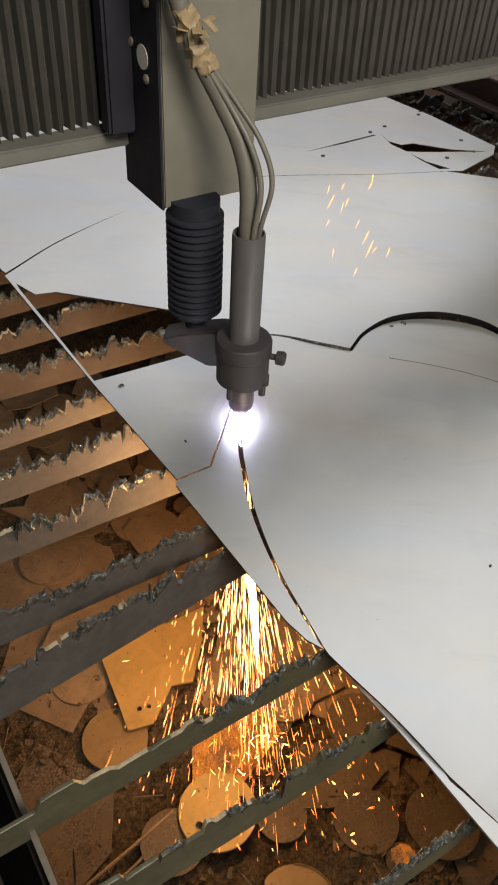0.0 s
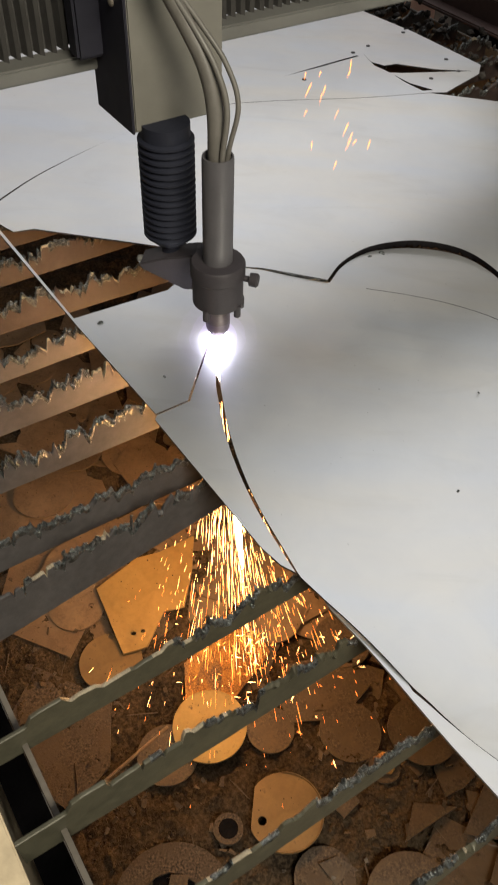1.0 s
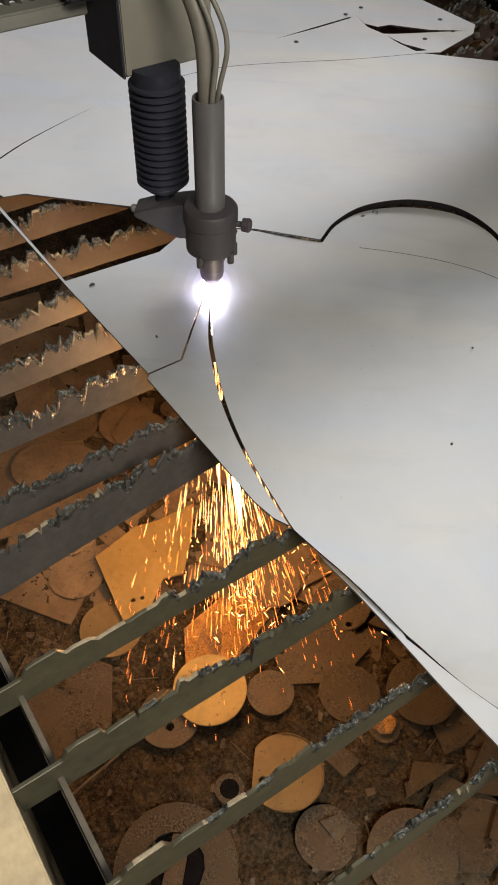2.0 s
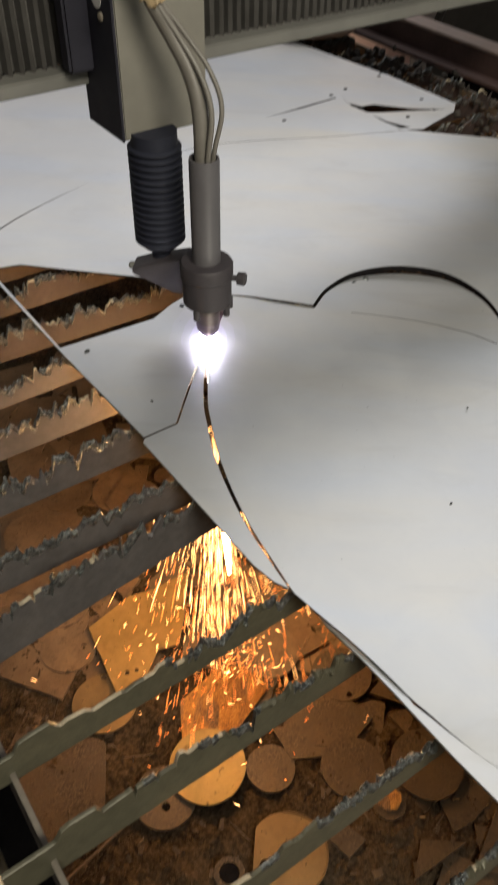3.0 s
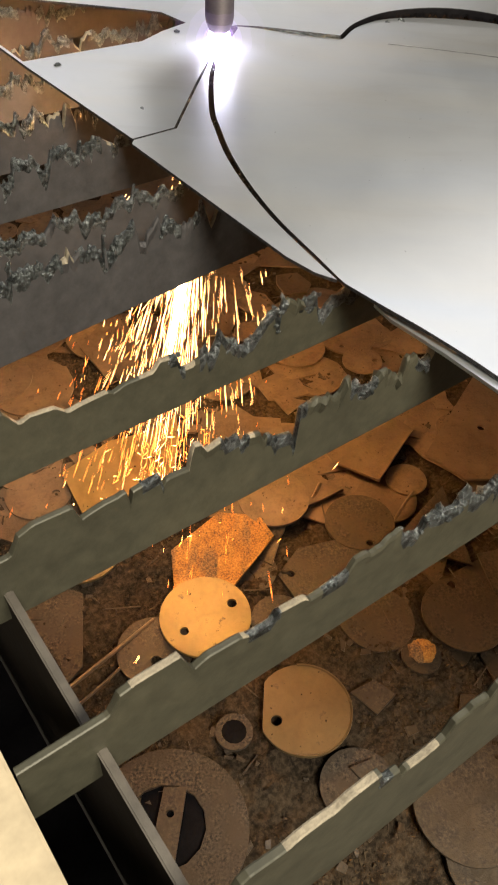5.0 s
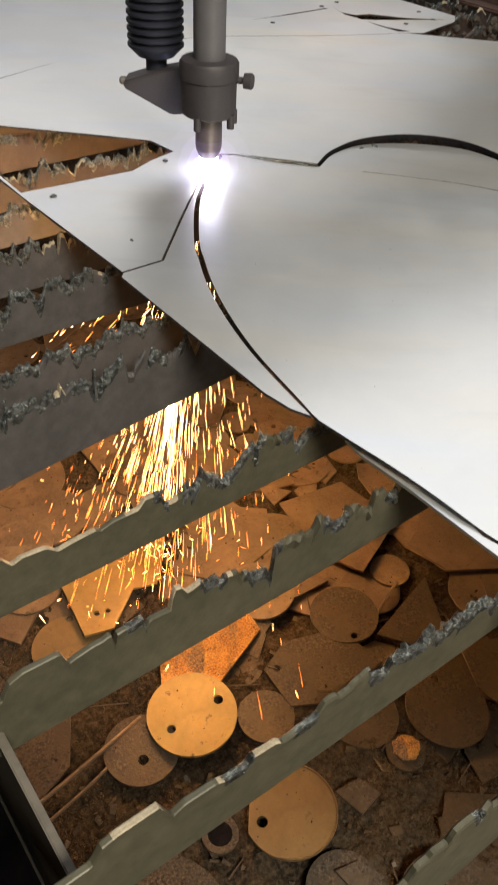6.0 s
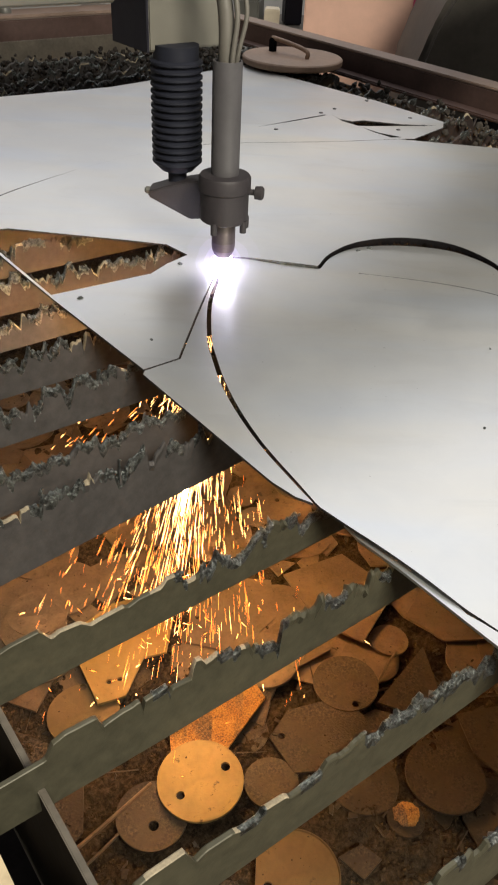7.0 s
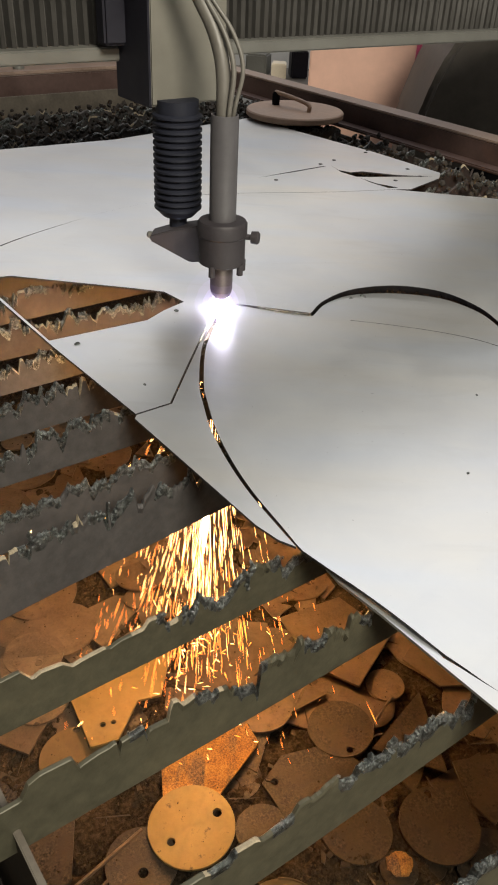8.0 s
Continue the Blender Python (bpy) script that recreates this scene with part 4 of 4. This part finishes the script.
# more single pieces that can be told apart
disc("scrap_disc", -0.235, 0.748, 0.058, [(-0.228, 0.70, 0.005)], BED + 0.007, RUST, "broad rusted disc under the sparks", (1, -2))
disc("scrap_disc", -0.262, 0.690, 0.046, [(-0.249, 0.672, 0.006)], BED + 0.010, RUST, "rusted disc with a burnt hole under the sparks", (-1, 1))
scrap_plate([(-0.02, 0.60), (0.036, 0.628), (0.115, 0.712), (0.194, 0.660), (0.150, 0.628), (0.06, 0.585)], BED + 0.002, RUST, "rusted flat plate with a pointed corner", [(0.10, 0.68, 0.004)], (0, -1))
scrap_plate([(0.193, 0.348), (0.222, 0.366), (0.246, 0.350), (0.223, 0.324)], BED + 0.004, BROWN, "small brown square offcut in dirt", [], (2, 2))
scrap_plate([(0.19, 0.262), (0.215, 0.275), (0.245, 0.262), (0.215, 0.240)], BED - 0.001, BROWN, "dark bent offcut in dirt", [], (6, 8))
disc("scrap_disc", 0.281, 0.403, 0.024, [], BED + 0.003, BROWN, "small brown disc under an orange lump")

# the rest of the scrap, further from the cut
random.seed(33)
taken = [(o.matrix_world.translation.x, o.matrix_world.translation.y) for o in scene.objects if o.name.startswith(("scrap_disc", "scrap_plate", "scrap_ring"))]
protos, heroes = [], len(taken)


def worn(pts, amount):
    return [(x * (1 + amount * noise.noise(Vector((x * 60, y * 60, 1)))), y * (1 + amount * noise.noise(Vector((x * 60, y * 60, 5))))) for x, y in pts]


for k in range(6):
    r = (0.026, 0.034, 0.044, 0.050, 0.056, 0.062)[k]
    protos.append(mesh_of("scrap_disc", plate(bmesh.new(), worn(circle(0, 0, r, 36), 0.03), 0.0015, 0.003, [circle(r * 0.6, r * 0.2, 0.005, 10)] if k % 2 else [], 0), BROWN))
for k in range(12):
    n, r = random.choice((3, 4, 4, 5, 6)), random.uniform(0.035, 0.085)
    pts = [(r * random.uniform(0.6, 1.3) * math.cos(2 * math.pi * (j + random.uniform(-0.3, 0.3)) / n), r * random.uniform(0.4, 1.1) * math.sin(2 * math.pi * (j + random.uniform(-0.3, 0.3)) / n)) for j in range(n)]
    protos.append(mesh_of("scrap_plate", plate(bmesh.new(), pts, 0.0015, 0.003, [], 0), BROWN))
# the same shapes again in tan rust, paler to stand in for light on the pieces further in
for me in protos[:18]:
    tan = me.copy()
    tan.materials[0] = RUST
    protos.append(tan)
made = 0
while made < 290:
    u, n = random.uniform(U0 + 0.07, 1.0), random.uniform(-0.45, 1.35)
    x, y = at_table(u, n)
    hero = min((x - a) ** 2 + (y - b) ** 2 for a, b in taken[:heroes]) ** 0.5
    bare = (y < 0.47 and x < 0.30) or (x < 0.0 and y < 0.55)  # mostly loose dirt here
    k = random.randrange(18)
    if hero < (0.085 if bare else 0.030 + 0.03 * random.random()) or min((x - a) ** 2 + (y - b) ** 2 for a, b in taken) < (0.030 + 0.022 * random.random()) ** 2 or bare:
        continue
    near = hero < 0.085
    far = y + random.gauss(0, 0.05) > 0.60
    ob = new("scrap_disc" if k < 6 else "scrap_plate", protos[k + 18 if far else k])
    tip = 1.6 if near else 3.5
    ob.matrix_world = pose(x, y, BED + (random.uniform(-0.007, -0.001) if near else random.uniform(-0.004, 0.008)), random.gauss(0, tip), random.gauss(0, tip), random.uniform(0, 360))
    tagged(ob, ("dusty tan rusted steel " if far else "dusty brown steel ") + ("disc" if k < 6 else "offcut") + " half buried in dirt", "scrap metal", "loose scrap in the tray")
    taken.append((x, y))
    made += 1
# chips and curled slivers too many to count
verts, faces = [], []
for k in range(800):
    u, n = random.uniform(U0 + 0.03, 0.85), random.uniform(-0.40, 0.95)
    m = Matrix.Translation((u, n, bed_height(u, n) + random.uniform(0.001, 0.007))) @ Euler((random.gauss(0, 0.22), random.gauss(0, 0.22), random.uniform(0, 6.28))).to_matrix().to_4x4()
    long, wide, b, thick = random.uniform(0.002, 0.010), random.uniform(0.001, 0.006), len(verts), random.uniform(0.0008, 0.002)
    if k % 6 == 0:
        long, wide = random.uniform(0.015, 0.038), random.uniform(0.0006, 0.0014)
    ring = [(-long * random.uniform(0.6, 1), -wide), (long * random.uniform(0.6, 1), -wide * random.uniform(0.3, 1)), (long * random.uniform(0.5, 1), wide * random.uniform(0.3, 1)), (-long * random.uniform(0.3, 1), wide)]
    verts += [tuple(m @ Vector((x, y, z))) for z in (0, thick) for x, y in ring]
    faces += [(b + 4, b + 5, b + 6, b + 7), (b + 3, b + 2, b + 1, b)] + [(b + i, b + (i + 1) % 4, b + 4 + (i + 1) % 4, b + 4 + i) for i in range(4)]
me = bpy.data.meshes.new("scrap_chips")
me.from_pydata(verts, [], faces)
me.materials.append(BROWN)
chips = new("scrap_chips", me)
chips.matrix_world = TABLE
tagged(chips, "brown steel chips and slivers scattered in the tray", "scrap chips", kind="stuff")

# crumbs of slag and grit in the tray
verts, faces = [], []
TETRA = [(1, 1, 1), (1, -1, -1), (-1, 1, -1), (-1, -1, 1)]
for k in range(34000):
    u, n = random.uniform(U0 + 0.02, U1 - 0.05) if k % 3 else random.uniform(U0 + 0.02, 0.7), random.uniform(-0.4, 1.2)
    if noise.noise(Vector((u * 7, n * 7, 4.4))) < random.uniform(-0.35, 0.25):
        continue
    r = 0.0006 + 0.0020 * random.random() ** 3
    z, b = bed_height(u, n) + 0.4 * r, len(verts)
    turn = Euler((random.random() * 6, random.random() * 6, random.random() * 6)).to_matrix()
    verts += [tuple(Vector((u, n, z)) + turn @ (Vector(c) * r * random.uniform(0.6, 1.2))) for c in TETRA]
    faces += [(b, b + 1, b + 2), (b, b + 2, b + 3), (b, b + 3, b + 1), (b + 1, b + 3, b + 2)]
OCTA = [(1, 0, 0), (0, 1, 0), (-1, 0, 0), (0, -1, 0), (0, 0, 1), (0, 0, -1)]
for k in range(15000):
    u, n = random.uniform(U0 + 0.02, 0.85), random.uniform(-0.40, 1.0)
    if noise.noise(Vector((u * 7, n * 7, 4.4))) < random.uniform(-0.25, 0.25):
        continue
    r, b = 0.0010 + 0.0036 * random.random() ** 2.4, len(verts)
    z = bed_height(u, n) + 0.2 * r
    turn = Euler((random.random() * 6, random.random() * 6, random.random() * 6)).to_matrix()
    verts += [tuple(Vector((u, n, z)) + turn @ (Vector(c) * r * random.uniform(0.5, 1.3))) for c in OCTA]
    faces += [(b + i, b + (i + 1) % 4, b + 4) for i in range(4)] + [(b + (i + 1) % 4, b + i, b + 5) for i in range(4)]
# crumbs lying on the plates and discs
for ob in [o for o in scene.objects if o.name.startswith(("scrap_disc", "scrap_plate")) and o.type == "MESH"]:
    tops = [f for f in ob.data.polygons if f.normal.z > 0.7 and f.area > 1e-5]
    areas = [f.area for f in tops]
    for f in random.choices(tops, areas, k=int(5 + 2000 * sum(areas))) if tops else []:
        w = [random.random() ** 0.6 + 0.01 for _ in f.vertices]
        p = sum((ob.data.vertices[v].co * c for v, c in zip(f.vertices, w)), Vector()) / sum(w)
        r, b = 0.0004 + 0.0015 * random.random() ** 4, len(verts)
        p = TABLE.inverted() @ (ob.matrix_world @ p)
        turn = Euler((random.random() * 6, random.random() * 6, random.random() * 6)).to_matrix()
        verts += [tuple(p + Vector((0, 0, 0.3 * r)) + turn @ (Vector(c) * r * random.uniform(0.5, 1.3))) for c in OCTA]
        faces += [(b + i, b + (i + 1) % 4, b + 4) for i in range(4)] + [(b + (i + 1) % 4, b + i, b + 5) for i in range(4)]
me = bpy.data.meshes.new("grit")
me.from_pydata(verts, [], faces)
me.materials.append(GRIT)
grit = new("grit", me)
grit.matrix_world = TABLE
tagged(grit, "rust-brown grit and slag crumbs in the tray", "grit", kind="stuff")

# slag lumps beyond the sheet: black ones between the far slats, greyish ones along the side rail
def lumps(name, count, u0, u1, n0, n1, r0, r1, z0, material, label):
    verts, faces = [], []
    for k in range(count):
        u, n, r = random.uniform(u0, u1), random.uniform(n0, n1), random.uniform(r0, r1)
        z, b = z0 + random.uniform(-0.02, 0.03), len(verts)
        turn = Euler((random.random() * 6, random.random() * 6, random.random() * 6)).to_matrix()
        verts += [tuple(Vector((u, n, z)) + turn @ (v * r * random.uniform(0.6, 1.3))) for v in ICO_V]
        faces += [[b + i for i in f] for f in ICO_F]
    me = bpy.data.meshes.new(name)
    me.from_pydata(verts, [], faces)
    me.materials.append(material)
    ob = new(name, me)
    ob.matrix_world = TABLE
    return tagged(ob, label, "slag", kind="stuff")


lumps("black_slag", 4600, 0.05, U1 - 0.02, 1.5, N1, 0.003, 0.0075, 0.755, CINDER, "black slag lumps caught between the far slats")
lumps("grey_slag", 480, 1.28, U1 - 0.01, 0.6, N1, 0.004, 0.009, 0.765, GREY_SLAG, "greyish slag lumps heaped along the side rail")

# ---------------------------------------------------------------- beyond the table
lid = thing("round_lid", "pale round wooden lid with a metal handle on the table", "lid", pose(0.088, 2.06, 0.806))
part("disc", lathe(bmesh.new(), [(0.124, 0.0), (0.127, 0.003), (0.127, 0.013), (0.124, 0.016)], 56), LID, lid)
bm = bmesh.new()
sweep(bm, [(-0.052, 0.05, 0.014), (-0.052, 0.05, 0.040), (-0.045, 0.045, 0.046), (0.03, -0.02, 0.034), (0.036, -0.026, 0.014)], 0.0055, 10)
part("handle", bm, LID, lid, "bent metal handle")
part("knob", lathe(bmesh.new(), [(0.010, 0.014), (0.010, 0.042), (0.006, 0.048)], 16, pose(-0.052, 0.05, 0)), BLACK, lid)

panel = thing("primed_panel", "pinkish primed steel panel standing on the floor", "steel panel", pose(0.40, 3.4, 0))
part("face", box(bmesh.new(), (0, 0, 0.60), (0.53, 0.02, 1.2), 0.004), PINK, panel)
part("edge_band", box(bmesh.new(), (0.17, -0.014, 0.60), (0.028, 0.006, 1.19), 0.002), MAGENTA, panel, "magenta edge band")

cover = thing("machine_cover", "dark round-shouldered machine cover standing on the floor", "machine cover", pose(0.475, 2.48, 0))
bm = bmesh.new()
# upper part is unseen, added for the dark reflection in the sheet
side = [(0.0, 0.0), (-0.02, 0.70), (0.0, 0.76), (0.022, 0.84), (0.06, 0.93), (0.11, 1.00), (0.16, 1.10), (0.19, 1.25), (0.21, 1.62), (0.25, 1.66), (1.3, 1.66), (1.35, 1.62), (1.35, 0.0)]
f = bm.faces.new([bm.verts.new((x, 0, z)) for x, z in side])
got = bmesh.ops.extrude_face_region(bm, geom=[f])["geom"]
bmesh.ops.translate(bm, vec=(0, 0.5, 0), verts=[v for v in got if isinstance(v, bmesh.types.BMVert)])
bmesh.ops.bevel(bm, geom=bm.edges[:], offset=0.02, segments=3, affect="EDGES")
part("shell", bm, GREEN, cover)
part("skirt", box(bmesh.new(), (0.68, -0.012, 0.30), (1.26, 0.02, 0.6), 0.006), BLACK, cover, "black skirt panel")

bench = thing("work_bench", "cluttered grey work bench against the hall wall", "bench", pose(-0.2, 4.05, 0))
part("bench_top", box(bmesh.new(), (0, 0, 0.59), (1.5, 0.5, 0.04), 0.004), FRAME, bench)
for x in (-0.7, 0.7):
    part("leg", box(bmesh.new(), (x, 0, 0.285), (0.06, 0.45, 0.57), 0.004), FRAME, bench)
for name, x, y, sx, sy, sz, mat, label in (("cloth_bundle", -0.28, 3.98, 0.11, 0.10, 0.08, CREAM, "cream cloth bundle on the bench"), ("grey_case", -0.10, 4.0, 0.10, 0.12, 0.10, BEAM, "grey metal case on the bench"), ("white_box", 0.0, 3.95, 0.07, 0.1, 0.07, CREAM, "white carton on the bench"),
                                           ("dark_case", 0.09, 4.02, 0.08, 0.1, 0.12, DARK, "dark case on the bench")):
    ob = part(name, box(bmesh.new(), (0, 0, sz / 2), (sx, sy, sz), min(sx, sz) * (0.3 if "cloth" in name else 0.08)), mat)
    ob.matrix_world = pose(x, y, 0.61, 0, 0, 11 * x * 9)
    tagged(ob, label, name.replace("_", " "))

# ---------------------------------------------------------------- sparks
random.seed(90)


def streak(bm, p, way, length, width, mi=0):
    side = way.orthogonal().normalized()
    up = way.cross(side)
    mid = p + way * length * 0.7
    ring = [bm.verts.new(mid + width * (side * math.cos(a) + up * math.sin(a))) for a in (0, 2.1, 4.2)]
    a, b = bm.verts.new(p), bm.verts.new(p + way * length)
    for j in range(3):
        bm.faces.new((a, ring[j], ring[(j + 1) % 3])).material_index = mi
        bm.faces.new((b, ring[(j + 1) % 3], ring[j])).material_index = mi


bursts = []
for k in range(5):
    bm = bmesh.new()
    for j in range(320):
        spread = abs(random.gauss(0, 0.8)) if j % 3 else random.uniform(0.5, 2.1)
        a = random.uniform(0, 2 * math.pi)
        way = Vector((0.24 * spread * math.cos(a), 0.17 * spread * math.sin(a), -1)).normalized()
        d = 0.05 + 0.62 * random.random()
        streak(bm, way * d + Vector((random.gauss(0, 0.004), random.gauss(0, 0.004), 0)), way, random.uniform(0.012, 0.060) if j % 3 else random.uniform(0.004, 0.016), random.uniform(0.00022, 0.0005), 1 if d < 0.30 or random.random() < 0.2 else 0)
    ob = part("spark_burst", bm, [SPARK, SPARK_HOT], smooth=False)
    bursts.append(tagged(ob, "spray of glowing orange sparks under the sheet", "sparks", "spark sprays", "stuff"))
# stray sparks thrown sideways under the sheet
bm = bmesh.new()
for j in range(190):
    far = random.random()
    way = Vector((-random.uniform(0.2, 0.95) ** 1.3, random.uniform(-0.7, 0.05), -1)).normalized()
    d = 0.12 + 0.22 * random.random()
    streak(bm, way * d, (way + Vector((random.gauss(0, 0.2), random.gauss(0, 0.2), 0))).normalized(), random.uniform(0.004, 0.022), random.uniform(0.00025, 0.0006), j % 2)
stray = tagged(part("spark_burst", bm, [SPARK, SPARK_HOT], smooth=False), "stray orange sparks thrown sideways between the slats", "sparks", "spark sprays", "stuff")
# splashes where sparks strike the scrap
bm = bmesh.new()
for j in range(150):
    a, d = random.uniform(0, 6.28), abs(random.gauss(0, 0.10))
    way = Vector((random.gauss(0, 1), random.gauss(0, 1), random.uniform(0.1, 1.2))).normalized()
    streak(bm, Vector((d * math.cos(a), d * math.sin(a), random.uniform(0.0, 0.09) ** 1.2)), way, random.uniform(0.003, 0.016), random.uniform(0.0004, 0.0009), j % 2)
splash = tagged(part("spark_splash", bm, [SPARK, SPARK_HOT], smooth=False), "glowing sparks bouncing off the scrap", "sparks", kind="stuff")
bm = bmesh.new()
for j in range(16):
    way = Vector((random.gauss(0.25, 0.15), random.gauss(0.1, 0.1), 1)).normalized()
    streak(bm, Vector((random.uniform(0.0, 0.10), random.uniform(-0.02, 0.06), random.uniform(-0.02, 0.10))), way, random.uniform(0.008, 0.022), random.uniform(0.0004, 0.0008), 0)
flyers = tagged(part("flying_sparks", bm, [SPARK], smooth=False), "a few orange sparks flying off above the sheet", "sparks", kind="stuff")


def motions():
    # the arc creeps along the cut; the beam follows it across the slats
    path = [(0.0, 0.001, 0.652), (0.5, 0.0, 0.663), (1.0, -0.002, 0.675), (1.5, -0.002, 0.686), (3.0, -0.003, 0.723), (3.5, -0.003, 0.735), (4.0, -0.003, 0.746),
            (5.5, 0.002, 0.774), (6.0, 0.003, 0.783), (6.5, 0.005, 0.791), (7.0, 0.006, 0.800), (7.5, 0.007, 0.809), (8.0, 0.008, 0.820)]
    walk(torch, [(t, pose(x, y, TOP)) for t, x, y in path])
    n0 = to_table(*T0)[1]
    walk(gantry, [(t, TABLE @ pose(0, to_table(x, y)[1] - n0, 0)) for t, x, y in path])

    times = [p[0] for p in path]

    def arc_at(t):
        return np.interp(t, times, [p[1] for p in path]), np.interp(t, times, [p[2] for p in path])

    def lean_at(t):
        # the spray swings from behind the cut to its other side
        return np.interp(t, [0, 2.9, 3.4, 7.4, 8], [0.14, 0.13, -0.15, -0.12, -0.03]), np.interp(t, [0, 2.9, 3.4, 8], [-0.26, -0.26, -0.22, -0.24])

    def spray(t, drop):
        x, y = arc_at(t)
        lx, ly = lean_at(t)
        way = Vector((lx, ly, -1)).normalized()
        p = Vector((x, y, TOP - 0.004)) + way * drop
        return Matrix.Translation(p) @ way.to_track_quat("-Z", "Y").to_matrix().to_4x4()

    # the jet leans with its spray
    tilts = []
    for t in (0.0, 2.9, 3.4, 7.4, 8.0):
        lx, ly = lean_at(t)
        tilts.append((t, Vector((lx, ly, -1)).to_track_quat("-Z", "Y").to_matrix().to_4x4()))
    walk(jet, tilts)

    # each spray falls, then begins again above
    period, fall = 0.43, 0.16
    for k, ob in enumerate(bursts):
        rows, t = [(0.0, spray(0.0, fall * k / 5))], period * (1 - k / 5)
        while t < 8.0 - 0.05:
            rows += [(t, spray(t, fall)), (t + 1 / 30, spray(t, 0.0))]
            t += period
        walk(ob, rows + [(8.0, spray(8.0, fall * (8.0 - t + period) / period))])
    # the stray sparks stay under the leaf until the cut turns
    rows = []
    for k in range(33):
        t = k * 0.25
        x, y = arc_at(t)
        rows.append((t, pose(x, y, TOP - 0.012 - 0.02 * (k % 3), 0, 0, float(np.interp(t, [0, 2.8, 3.4, 7.2, 8], [170, 150, 0, -14, -100])) + 9 * (k % 2))))
    walk(stray, rows)
    ground = []
    for t in np.arange(0, 8.01, 0.5):
        x, y = arc_at(t)
        lx, ly = lean_at(t)
        ground.append((float(t), pose(x + lx * 0.5, y + ly * 0.5, BED + 0.02, 0, 0, 40 * t)))
    walk(splash, ground)
    walk(flyers, [(0.0, pose(0.06, 0.86, 0.90)), (0.5, pose(0.07, 0.87, 0.91)), (1.0, pose(0.06, 0.88, 0.94)), (1.5, pose(0.06, 0.88, 0.97)), (2.2, pose(0.10, 0.90, 1.25)), (3.0, pose(0.30, 1.0, 2.3)), (8.0, pose(0.6, 1.2, 3.9))])


motions()
